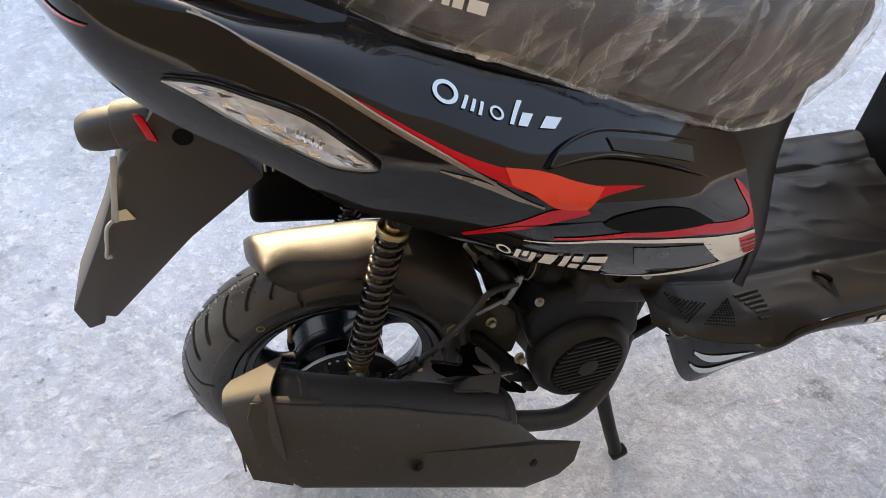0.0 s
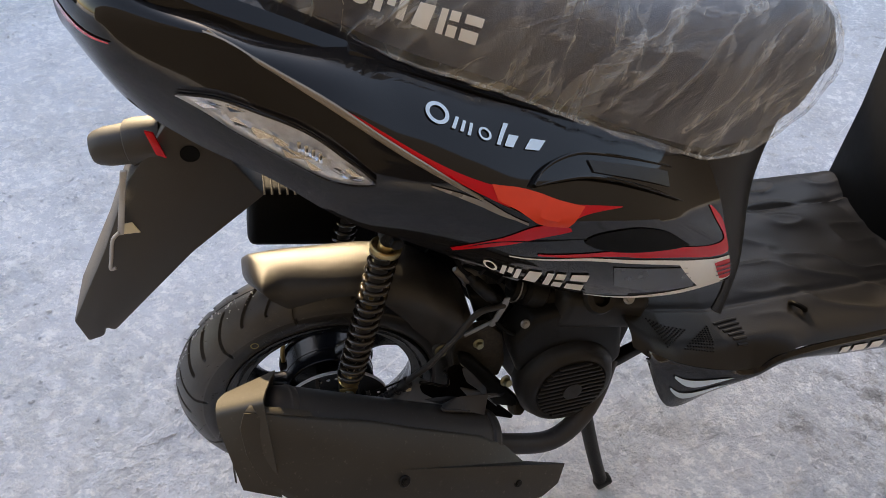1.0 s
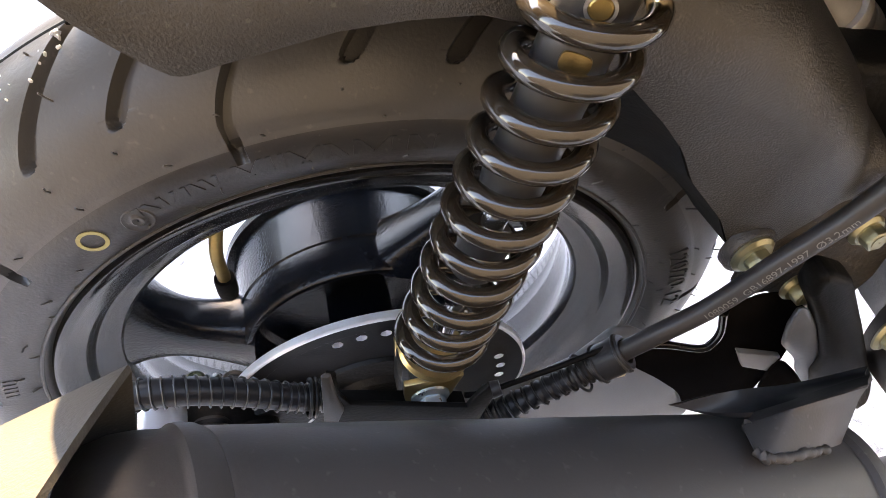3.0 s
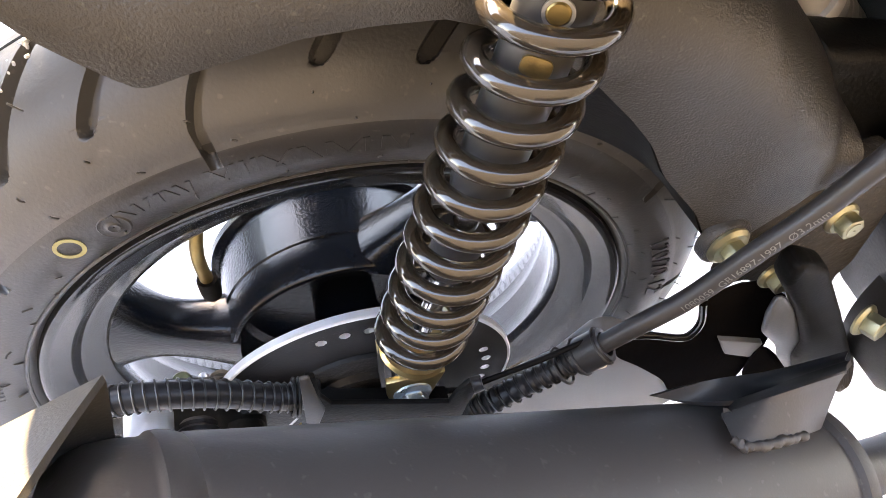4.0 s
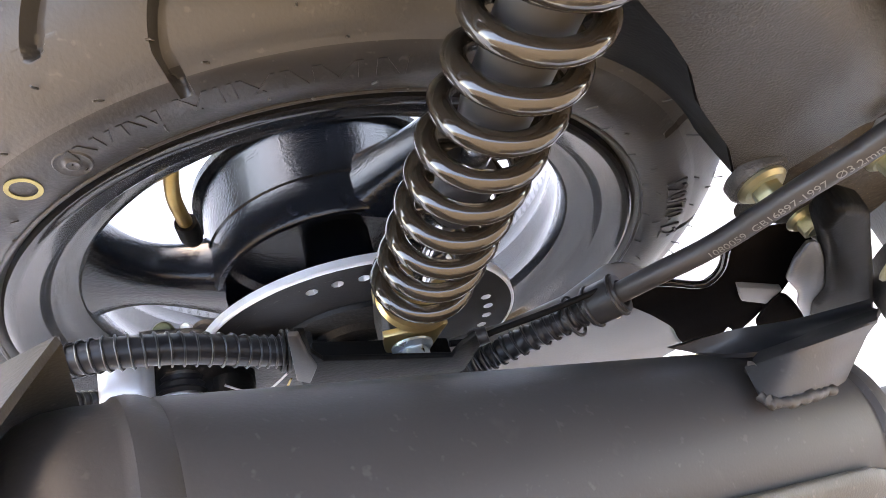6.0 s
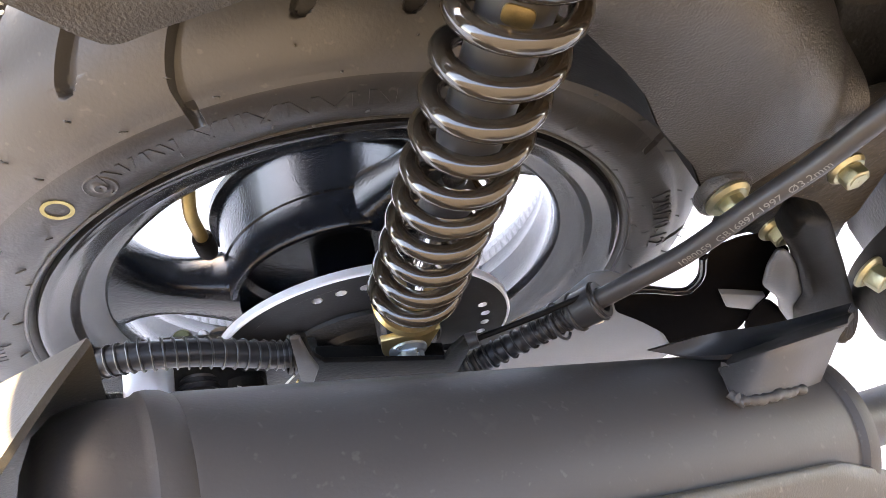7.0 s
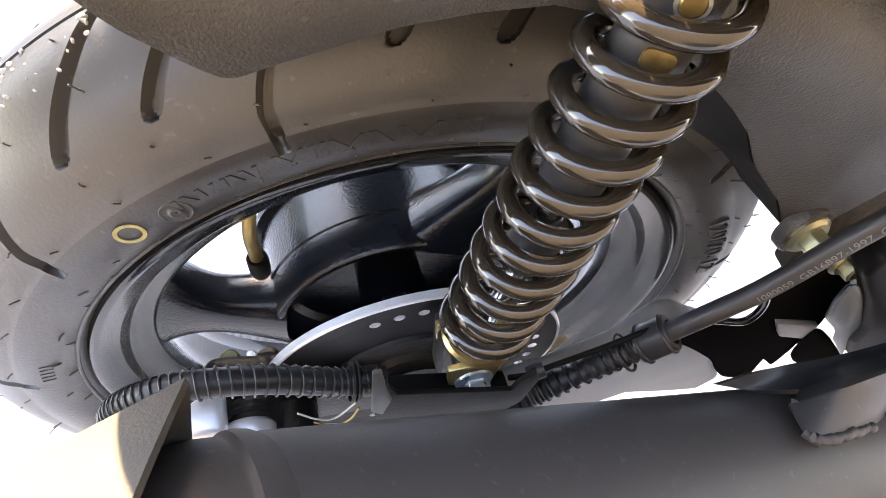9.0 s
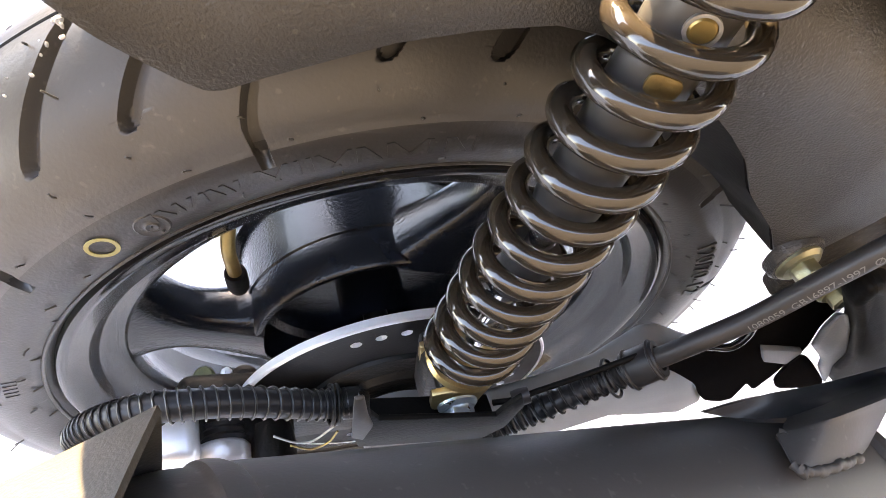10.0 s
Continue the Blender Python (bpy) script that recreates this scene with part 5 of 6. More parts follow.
# ---- engine ----
engine = part("engine_block", box((0.395, -0.010, 0.395), (0.17, 0.20, 0.17), pose(0, 0, 0, 0, 6, 0), 0.02, 3), M_DARKMETAL, scooter, "dark cast scooter engine")
part("crankcase", plate([(0.262, -0.13, 0.415), (0.292, -0.13, 0.462), (0.36, -0.13, 0.48), (0.44, -0.13, 0.43), (0.46, -0.13, 0.34), (0.42, -0.13, 0.27), (0.35, -0.13, 0.255), (0.315, -0.13, 0.275), (0.290, -0.13, 0.32), (0.270, -0.13, 0.37)], (0, 1, 0), 0.06, 0.012, 3), M_DARKMETAL, engine)
# added dark plate that fills a shaded gap and hides the snow behind
part("gap_filler", plate([(0.2100, -0.065, 0.4630), (0.2660, -0.065, 0.4530), (0.3090, -0.065, 0.3780), (0.3470, -0.065, 0.2320), (0.3570, -0.065, 0.1800), (0.3220, -0.065, 0.2100), (0.2740, -0.065, 0.2950), (0.2360, -0.065, 0.3780)], (0, 1, 0), 0.03, 0.006, 3), M_DARKMETAL, engine, "dark filler plate added behind the engine bracket")
FAN = Vector((0.362, -0.160, 0.322))
F_N = Vector((0.05, -1, 0.12)).normalized()
cover = part("fan_cover", lathe([(0.0004, -0.05), (0.080, -0.05), (0.082, -0.02), (0.074, -0.006), (0.066, 0.0), (0.060, 0.001), (0.058, -0.002), (0.0004, -0.003)], FAN, F_N, 64), M_MATTE, engine, "round black fan cover with slats")
fu, fv, fw = basis(F_N)
for k in range(-6, 7):
    hgt = k * 0.0084
    half = math.sqrt(max(0.0, 0.057 ** 2 - hgt ** 2))
    if half > 0.01:
        c = FAN + fv * hgt + F_N * 0.0025
        part("fan_slat", box(c, (2 * half, 0.0040, 0.006), Matrix((fu, fv, fw)).transposed().to_4x4(), 0.0012), M_MATTE, cover)
part("fan_hub", lathe([(0.0004, 0.0), (0.017, 0.0), (0.016, 0.007), (0.0004, 0.008)], FAN, F_N, 28), M_MATTE, cover)
part("cylinder_cowl", box((0.40, -0.075, 0.455), (0.15, 0.12, 0.07), pose(0, 0, 0, 0, 12, 0), 0.018, 3), M_MATTE, engine)
part("cowl_port", lathe([(0.012, 0.0), (0.024, 0.0), (0.026, 0.006), (0.022, 0.014), (0.013, 0.014)], (0.385, -0.125, 0.490), (0, -0.8, 0.6), 28), M_MATTE, engine)
part("cowl_screw", hex_bolt((0.43, -0.135, 0.488), (0, -0.8, 0.6), 0.006, 0.009, 0.005), M_ALLOY, engine, "bare alloy screw")
part("bare_screw", hex_bolt((0.275, -0.132, 0.462), (0, -0.9, 0.4), 0.004, 0.007, 0.005), M_ALLOY, engine, "bare alloy screw")
part("carburettor", lathe([(0.0004, -0.036), (0.018, -0.036), (0.021, -0.030), (0.021, -0.022), (0.017, -0.018), (0.025, -0.012), (0.025, 0.014), (0.018, 0.020), (0.021, 0.026), (0.021, 0.036), (0.0004, 0.036)], (0.300, -0.085, 0.478), (0.92, -0.1, -0.36), 36), M_DARKMETAL, engine, "dark carburettor body")
part("float_bowl", lathe([(0.0004, -0.020), (0.013, -0.020), (0.016, -0.012), (0.016, 0.012), (0.0004, 0.012)], (0.305, -0.090, 0.452), (0.1, -0.2, 1), 24), M_DARKMETAL, engine)
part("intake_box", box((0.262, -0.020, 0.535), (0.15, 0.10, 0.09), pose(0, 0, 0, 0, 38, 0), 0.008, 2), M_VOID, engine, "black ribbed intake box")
for k in range(4):
    part("box_rib", box((0.215 + 0.030 * k, -0.072, 0.571 - 0.0235 * k), (0.004, 0.005, 0.085), pose(0, 0, 0, 0, 38, 0), 0.001), M_TUBE, engine)
ip = smooth_path([(0.196, -0.026, 0.484), (0.221, -0.022, 0.462), (0.235, -0.021, 0.449), (0.252, -0.02, 0.435), (0.275, -0.02, 0.415), (0.33, -0.02, 0.368), (0.38, -0.02, 0.32)], 10)
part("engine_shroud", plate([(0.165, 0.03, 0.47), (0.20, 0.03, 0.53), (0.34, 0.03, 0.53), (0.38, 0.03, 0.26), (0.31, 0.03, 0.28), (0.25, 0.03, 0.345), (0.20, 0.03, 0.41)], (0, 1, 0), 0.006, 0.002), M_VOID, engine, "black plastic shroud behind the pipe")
intake = part("intake_pipe", tube(ip, lambda t: (0.0150 + 0.0010 * math.sin(t * 30)) * min(1.0, 0.25 + t * 4.5), 28), M_PIPE, engine, "dull silver intake pipe with clamps")
for k, wide in ((14, 0.0175), (19, 0.0165), (25, 0.0172), (31, 0.0168)):
    d = (ip[k + 1] - ip[k]).normalized()
    part("pipe_clamp", lathe([(wide - 0.003, -0.004), (wide, -0.004), (wide + 0.0006, -0.003), (wide + 0.0006, 0.003), (wide, 0.004), (wide - 0.003, 0.004)], ip[k], d, 36), M_ALLOY if k % 2 else M_PIPE, intake, "steel band clamp")
adj = Vector((0.61, 0, -0.80)).normalized()
cable = part("cable_adjuster", lathe([(0.0004, 0.0), (0.0045, 0.0), (0.0052, 0.006), (0.0052, 0.014), (0.0085, 0.018), (0.0095, 0.030), (0.0095, 0.062), (0.0070, 0.068), (0.0065, 0.090), (0.0045, 0.094), (0.0004, 0.096)], (0.188, -0.108, 0.553), adj, 24), M_DARKMETAL, engine, "dark throttle cable sleeve")
part("adjuster_nut", lathe([(0.0004, 0.0), (0.0072, 0.0), (0.0072, 0.006), (0.0004, 0.006)], Vector((0.188, -0.108, 0.553)) + adj * 0.088, adj, 6), M_CHROME, cable, "bright lock nut")
part("throttle_cable", tube(smooth_path([(0.188, -0.108, 0.553), (0.176, -0.107, 0.570), (0.170, -0.100, 0.600), (0.190, -0.085, 0.650)], 8), 0.0032, 12), M_VOID, engine)
part("fuel_hose", tube(smooth_path([(0.262, -0.095, 0.500), (0.250, -0.104, 0.525), (0.262, -0.106, 0.552), (0.300, -0.100, 0.566), (0.345, -0.09, 0.575)], 8), 0.0042, 12), M_VOID, engine)
part("drain_hose", tube(smooth_path([(0.300, -0.098, 0.440), (0.282, -0.112, 0.420), (0.262, -0.118, 0.430), (0.240, -0.116, 0.452), (0.226, -0.11, 0.478)], 8), 0.0034, 12), M_VOID, engine)
part("wire_loom", tube(smooth_path([(0.335, -0.105, 0.500), (0.365, -0.128, 0.512), (0.405, -0.132, 0.514), (0.450, -0.125, 0.500)], 8), 0.0048, 12), M_TUBE, engine)
part("carb_clip", torus((0.272, -0.083, 0.489), (0.92, -0.1, -0.36), 0.0228, 0.0011, 32, 8), M_ALLOY, engine, "bright hose clip")
part("linkage", plate([(0.232, -0.118, 0.448), (0.236, -0.118, 0.452), (0.250, -0.118, 0.490), (0.252, -0.118, 0.505), (0.244, -0.118, 0.505), (0.240, -0.118, 0.488), (0.226, -0.118, 0.452)], (0, 1, 0), 0.003, 0.0006), M_ALLOY, engine, "bright throttle linkage")
part("linkage_arm", plate([(0.192, -0.117, 0.433), (0.238, -0.117, 0.459), (0.238, -0.117, 0.465), (0.190, -0.117, 0.439)], (0, 1, 0), 0.003, 0.0006), M_ALLOY, engine, "bare alloy link")
part("air_filter_box", box((0.015, 0.135, 0.500), (0.22, 0.07, 0.11), pose(0, 0, 0, 0, 8, 0), 0.014, 3), M_VOID, engine, "black plastic air filter box")
for k in range(8):
    part("filter_rib", box((-0.065 + k * 0.011, 0.118, 0.5655 - k * 0.0015), (0.004, 0.05, 0.004), pose(0, 0, 0, 0, 8, 0), 0.001), M_VOID, engine)
part("frame_tube", tube(smooth_path([(0.14, -0.055, 0.60), (0.20, -0.06, 0.545), (0.30, -0.07, 0.52), (0.45, -0.07, 0.50)], 8), 0.013, 16), M_MATTE, engine)

# centre stand leg under the engine
stand = part("centre_stand", tube(smooth_path([(0.405, -0.135, 0.255), (0.43, -0.145, 0.17), (0.455, -0.155, 0.09), (0.482, -0.163, 0.012)], 6), 0.0125, 16), M_DARKMETAL, scooter, "black steel centre stand leg")
part("stand_foot", box((0.488, -0.165, 0.004), (0.034, 0.022, 0.022), pose(0, 0, 0, 0, -20, 8), 0.006), M_DARKMETAL, stand)
part("stand_rail", plate([(0.385, -0.115, 0.262), (0.40, -0.115, 0.275), (0.515, -0.115, 0.345), (0.53, -0.115, 0.335), (0.42, -0.115, 0.258)], (0, 1, 0), 0.02, 0.003), M_DARKMETAL, stand)

# ---- bodywork ----
RU = [(-0.212, -0.070, 0.948), (-0.158, -0.128, 0.966), (-0.088, -0.140, 0.938), (-0.025, -0.145, 0.917), (0.030, -0.148, 0.905), (0.070, -0.150, 0.894), (0.120, -0.153, 0.875), (0.165, -0.155, 0.858), (0.250, -0.158, 0.829), (0.340, -0.162, 0.795), (0.446, -0.165, 0.752)]
RC = [(-0.218, -0.066, 0.930), (-0.176, -0.140, 0.938), (-0.087, -0.176, 0.940), (-0.032, -0.188, 0.906), (0.018, -0.207, 0.882), (0.086, -0.225, 0.834), (0.138, -0.240, 0.801), (0.200, -0.252, 0.768), (0.300, -0.238, 0.738), (0.390, -0.215, 0.708), (0.500, -0.178, 0.652)]
RL = [(-0.214, -0.060, 0.896), (-0.172, -0.118, 0.858), (-0.119, -0.150, 0.825), (-0.045, -0.178, 0.788), (0.020, -0.195, 0.742), (0.085, -0.200, 0.708), (0.150, -0.200, 0.668), (0.225, -0.200, 0.622), (0.345, -0.200, 0.574), (0.450, -0.194, 0.553), (0.545, -0.178, 0.549)]


def body(u, v, lift=0.0):
    """The near flank: v = 0 at the seat joint, 0.5 on the crease, 1 at the lower edge."""
    a, c, l = spline(RU, u), spline(RC, u), spline(RL, u)
    if v <= 0.5:
        t = v * 2
        m = (a + c) / 2 + Vector((0, -0.010, 0.008))
        p = a * (1 - t) ** 2 + m * 2 * t * (1 - t) + c * t * t
    else:
        t = v * 2 - 1
        m = (c + l) / 2 + Vector((0, -0.016, -0.004))
        p = c * (1 - t) ** 2 + m * 2 * t * (1 - t) + l * t * t
    return p + Vector((-0.05, -0.9, 0.35)).normalized() * lift


flank = part("side_panel", surface(lambda u, v: body(u, v), 90, 40, -0.003), M_PAINT, scooter, "gloss black side panel with red and white stripes", 24)
def mirrored(u, v):
    p = body(u, v)
    return Vector((p.x, -p.y, p.z))
part("side_panel", surface(mirrored, 40, 16, 0.003), M_PAINT, scooter, "gloss black far side panel", 24)


def deck(u, v):
    a = spline(RU[:6], u)
    return Vector((a.x, a.y * (1 - 2 * v), a.z + 0.012 * math.sin(math.pi * v)))


part("tail_deck", surface(deck, 24, 12, 0.003), M_PAINT, scooter, "gloss black tail deck")


def grab(u, v):
    """A broad swept grab rail that lies on the tail's upper edge."""
    low = spline([(-0.176, -0.118, 0.968), (-0.140, -0.143, 0.963), (-0.088, -0.149, 0.929), (-0.036, -0.151, 0.910), (0.026, -0.151, 0.887), (0.072, -0.151, 0.876)], u)
    top = spline([(-0.176, -0.100, 0.974), (-0.130, -0.116, 0.975), (-0.080, -0.117, 0.964), (-0.022, -0.119, 0.938), (0.030, -0.121, 0.912), (0.074, -0.122, 0.890)], u)
    ring = [top + Vector((0, 0.024, -0.004)), top, (top * 2 + low) / 3 + Vector((0, -0.006, 0.007)), (top + low * 2) / 3 + Vector((0, -0.008, 0.007)), low, low + Vector((0, 0.010, -0.012)), top + Vector((0, 0.024, -0.022))]
    k = v * len(ring)
    i = int(k) % len(ring)
    return ring[i].lerp(ring[(i + 1) % len(ring)], k - int(k))


part("grab_rail", surface(grab, 48, 28), M_PAINT, scooter, "gloss black grab rail", 20)
part("rail_foot", box((0.052, -0.141, 0.887), (0.050, 0.026, 0.024), pose(0, 0, 0, 0, 24, 0), 0.003, 2), M_PAINT, scooter)


part("tail_lip", box((-0.228, 0.0, 0.945), (0.050, 0.13, 0.016), pose(0, 0, 0, 0, -25, 0), 0.005, 2), M_PAINT, scooter)


def tail_end(u, v):
    p = body(0.0, v)
    return Vector((p.x - 0.010 * math.sin(math.pi * u), p.y * (1 - 2 * u), p.z))


part("tail_end", surface(tail_end, 10, 16), M_PAINT, scooter, "rounded gloss black tail end")


def inner(u, v):
    a, b = spline([(0.446, -0.163, 0.752), (0.49, -0.172, 0.66), (0.545, -0.172, 0.549), (0.555, -0.165, 0.47)], u), spline([(0.585, -0.105, 0.775), (0.575, -0.11, 0.68), (0.59, -0.12, 0.56), (0.60, -0.13, 0.42)], u)
    m = (a + b) / 2 + Vector((0.015, -0.018, 0))
    return a * (1 - v) ** 2 + m * 2 * v * (1 - v) + b * v * v


part("leg_panel", surface(inner, 24, 12, 0.003), M_FLOOR, scooter, "matte black plastic leg panel")
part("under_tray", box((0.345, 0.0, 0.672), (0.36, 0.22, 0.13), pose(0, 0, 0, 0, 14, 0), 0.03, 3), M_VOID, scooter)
# inner fender, stretched forward in near-black to fill the shaded gap by the engine
part("inner_fender", surface(lambda u, v: spline([(0.09, 0.05, 0.50), (0.12, 0.05, 0.46), (0.15, 0.05, 0.42), (0.21, 0.06, 0.37), (0.28, 0.06, 0.32)], u).lerp(spline([(0.11, 0.04, 0.80), (0.18, 0.04, 0.77), (0.28, 0.05, 0.72), (0.40, 0.06, 0.62), (0.46, 0.06, 0.46)], u), v), 16, 6, 0.003), M_VOID, scooter, "dark inner fender, stretched to fill the dark gap behind the shock absorber")
part("seat_box", box((0.50, 0.0, 0.64), (0.17, 0.24, 0.24), None, 0.03, 3), M_FLOOR, scooter)

# tail lamp, plate holder, indicator
flap = [(-0.150, 0.790), (-0.100, 0.752), (-0.060, 0.682), (-0.154, 0.606), (-0.272, 0.486), (-0.283, 0.492), (-0.288, 0.478), (-0.309, 0.472), (-0.316, 0.512), (-0.252, 0.625), (-0.205, 0.720)]


def flap_mesh():
    bm = plate([(x, -0.060, z) for x, z in flap], (0, 1, 0), 0.085, 0.004, 2)
    return bm


holder = part("plate_holder", flap_mesh(), M_FLAP, scooter, "matte black plate holder and rear flap", 30)
# flat near-black disc in place of the hole's shaded inside
part("flap_hole_shade", lathe([(0.0004, 0.0), (0.0105, 0.0), (0.0105, 0.001), (0.0004, 0.001)], (-0.133, -0.0605, 0.750), (0, -1, 0), 24), M_VOID, holder)
part("bracket_arm", plate([(-0.206, -0.072, 0.742), (-0.199, -0.072, 0.742), (-0.222, -0.072, 0.655), (-0.229, -0.072, 0.655)], (0, 1, 0), 0.004, 0.001), M_PIPE, holder, "thin bare metal plate bracket")
part("bracket_hook", tube(smooth_path([(-0.226, -0.072, 0.660), (-0.236, -0.072, 0.648), (-0.244, -0.072, 0.620), (-0.248, -0.072, 0.606), (-0.242, -0.072, 0.606)], 6), 0.0022, 10), M_PIPE, holder, "bent wire hook")
part("plate_sticker", plate([(-0.226, -0.0608, 0.662), (-0.212, -0.0608, 0.664), (-0.206, -0.0608, 0.648), (-0.226, -0.0608, 0.648)], (0, -1, 0), 0.001), M_CREAM, holder, "small cream patch")
part("turn_indicator", lathe([(0.0004, -0.002), (0.0260, 0.0), (0.0270, 0.03), (0.0258, 0.038), (0.0228, 0.040), (0.0218, 0.062), (0.0190, 0.073), (0.0165, 0.077), (0.0004, 0.079)], (-0.158, -0.035, 0.757), (-1, 0.05, -0.12), 36), M_FLAP, scooter, "stubby dark turn indicator")
part("reflector", plate([(-0.172, -0.066, 0.788), (-0.163, -0.068, 0.786), (-0.156, -0.066, 0.752), (-0.166, -0.066, 0.758)], (0, -1, 0), 0.004, 0.001), M_RED, scooter, "small red reflector")

# ---- seat and its clear film ----
SB = [(-0.10, 0.966), (-0.05, 0.946), (0.0, 0.925), (0.055, 0.905), (0.100, 0.893), (0.156, 0.874), (0.220, 0.849), (0.289, 0.822), (0.367, 0.788), (0.440, 0.763), (0.510, 0.758), (0.570, 0.785), (0.625, 0.815)]


def seat_form(grow, drop, ripple):
    def fn(u, v):
        x = -0.100 + 0.750 * u
        (base,) = interp(SB, x)
        top = interp([(-0.10, 0.985), (-0.06, 1.000), (0.04, 0.995), (0.15, 0.985), (0.25, 0.965), (0.33, 0.935), (0.45, 0.925), (0.55, 0.920), (0.62, 0.890), (0.66, 0.835)], x)[0]
        wide = interp([(-0.10, 0.075), (-0.05, 0.098), (0.04, 0.116), (0.10, 0.145), (0.30, 0.165), (0.45, 0.160), (0.58, 0.130), (0.66, 0.075)], x)[0] + grow
        top += grow
        base -= drop
        a = math.pi * v
        c, s = math.cos(a), math.sin(a)
        y = -math.copysign(abs(c) ** 0.45, c) * wide
        z = base + (top - base) * abs(s) ** 0.62
        p = Vector((x, y, z))
        if ripple:
            k = noise.noise(Vector((x * 9 + z * 7, y * 9, z * 15))) * 0.005
            run = x * 0.75 + z * 0.66
            cross = z * 0.75 - x * 0.66
            low = max(0.0, 1 - (z - base) / (top - base))
            for freq, amp in ((26, 0.0030), (48, 0.0020)):
                rdg = 1 - abs(noise.noise(Vector((cross * freq, run * freq * 0.22, y * 12 + freq))))
                k += amp * (0.35 + low) * rdg ** 5
            hem = min(1.0, (z - base) / 0.05)
            p += Vector((0, -math.copysign(k, c) if abs(c) > 0.2 else 0, k * hem)) * ripple
        return p
    return fn


seat = part("seat", surface(seat_form(0.0, 0.0, 0), 48, 32), M_SEAT, scooter, "dark vinyl double seat")
film = part("seat_cover", surface(seat_form(0.008, 0.006, 1.0), 280, 150), M_FILM, None, "", 60)
tagged(film, "crinkled clear plastic film stretched over the seat", "plastic cover")

film_fn = seat_form(0.008, 0.006, 1.0)
for v0 in (0.0, 1.0):
    hem_path = [film_fn(k / 90, v0) + Vector((0, 0.001 * (1 if v0 else -1), 0)) for k in range(91)]
    part("hem", tube(hem_path, lambda t: 0.0016 + 0.0008 * math.sin(t * 60) ** 2, 8), M_FILM, film, "gathered film hem")


# ---- floorboard, lower fairing, leg shield ----


EDGE = [(0.43, 0.432), (0.453, 0.422), (0.553, 0.378), (0.610, 0.358), (0.643, 0.352), (0.676, 0.369), (0.713, 0.396), (0.825, 0.398), (1.05, 0.40)]


def floor_form(u, v):
    x = 0.43 + 0.62 * u
    half = interp([(0.43, 0.180), (0.455, 0.203), (0.60, 0.207), (0.70, 0.206), (0.80, 0.204), (1.23, 0.202)], x)[0]
    y = -half + 2 * half * v
    z = interp([(0.43, 0.455), (0.50, 0.420), (0.60, 0.400), (0.75, 0.404), (1.0, 0.408), (1.05, 0.42)], x)[0]
    edge = min(v, 1 - v)
    (rim_z,) = interp(EDGE, x)
    if edge < 0.09:
        z += (rim_z - z) * (1 - edge / 0.09) ** 2
    # a loose mat lies in folds ahead of the footrest
    fold = (1 - abs(noise.noise(Vector((x * 10 + y * 5, y * 16, 2.5))))) ** 7
    z += 0.0045 * fold * min(1.0, max(0.0, (x - 0.66) / 0.08)) * min(1.0, edge / 0.12)
    # moulded channels
    z += 0.004 * math.exp(-((abs(y) - 0.06) / 0.03) ** 2)
    z -= 0.004 * math.exp(-((abs(y) - 0.105) / 0.006) ** 2)
    return Vector((x, y, z))


def floor_at(x, y):
    half = interp([(0.43, 0.180), (0.455, 0.203), (0.60, 0.207), (0.70, 0.206), (0.80, 0.204), (1.23, 0.202)], x)[0]
    return floor_form((x - 0.43) / 0.62, (y + half) / (2 * half))


deck_ob = part("floorboard", surface(floor_form, 140, 120, 0.004), M_FLOOR, scooter, "dusty black plastic floorboard with grip studs")
for k in range(6):
    a, b = floor_at(0.598 + 0.004 * k, -0.140 - 0.0085 * k), floor_at(0.640 - 0.001 * k, -0.136 - 0.0095 * k)
    part("tread_rib", tube([a, a.lerp(b, 0.5) + Vector((0, 0, 0.001)), b], 0.0028, 8), M_MATTE, deck_ob)


def studs(a, b, c, n):
    """Rows of small grip studs that fill a triangle."""
    bm = bmesh.new()
    for i in range(n):
        for j in range(n - i):
            s, t = (i + 0.4) / n, (j + 0.4) / n
            q = Vector(a) * (1 - s - t) + Vector(b) * s + Vector(c) * t
            p = floor_at(q.x, q.y)
            merge(bm, lathe([(0.0004, 0.0022), (0.0014, 0.0020), (0.0021, 0.0), (0.0004, -0.001)], p, (0, 0, 1), 6))
    return bm


for tri in (((0.470, -0.132), (0.540, -0.150), (0.486, -0.186)), ((0.516, -0.186), (0.572, -0.190), (0.584, -0.142))):
    tagged(part("grip_studs", studs(*tri, 11), M_MATTE, deck_ob, "rows of small grip studs"), kind="stuff")
part("bag_hook", torus(floor_at(0.752, -0.138) + Vector((0, 0, 0.004)), (0.5, 0.4, 0.6), 0.012, 0.0042, 24, 8), M_VOID, deck_ob)


def skirt(u, v):
    a = spline([(0.445, -0.195, 0.435), (0.517, -0.201, 0.396), (0.59, -0.203, 0.368), (0.65, -0.203, 0.356), (0.70, -0.203, 0.385), (0.857, -0.201, 0.398), (1.2, -0.200, 0.40)], u)
    b = spline([(0.447, -0.198, 0.425), (0.517, -0.200, 0.292), (0.59, -0.200, 0.310), (0.66, -0.200, 0.333), (0.713, -0.200, 0.360), (0.857, -0.200, 0.349), (1.2, -0.200, 0.34)], u)
    return a.lerp(b, v) + Vector((0, -0.006 * math.sin(math.pi * v), 0))


fair = part("lower_fairing", surface(skirt, 48, 10, 0.003), M_PAINT, scooter, "gloss black lower fairing with silver streaks")
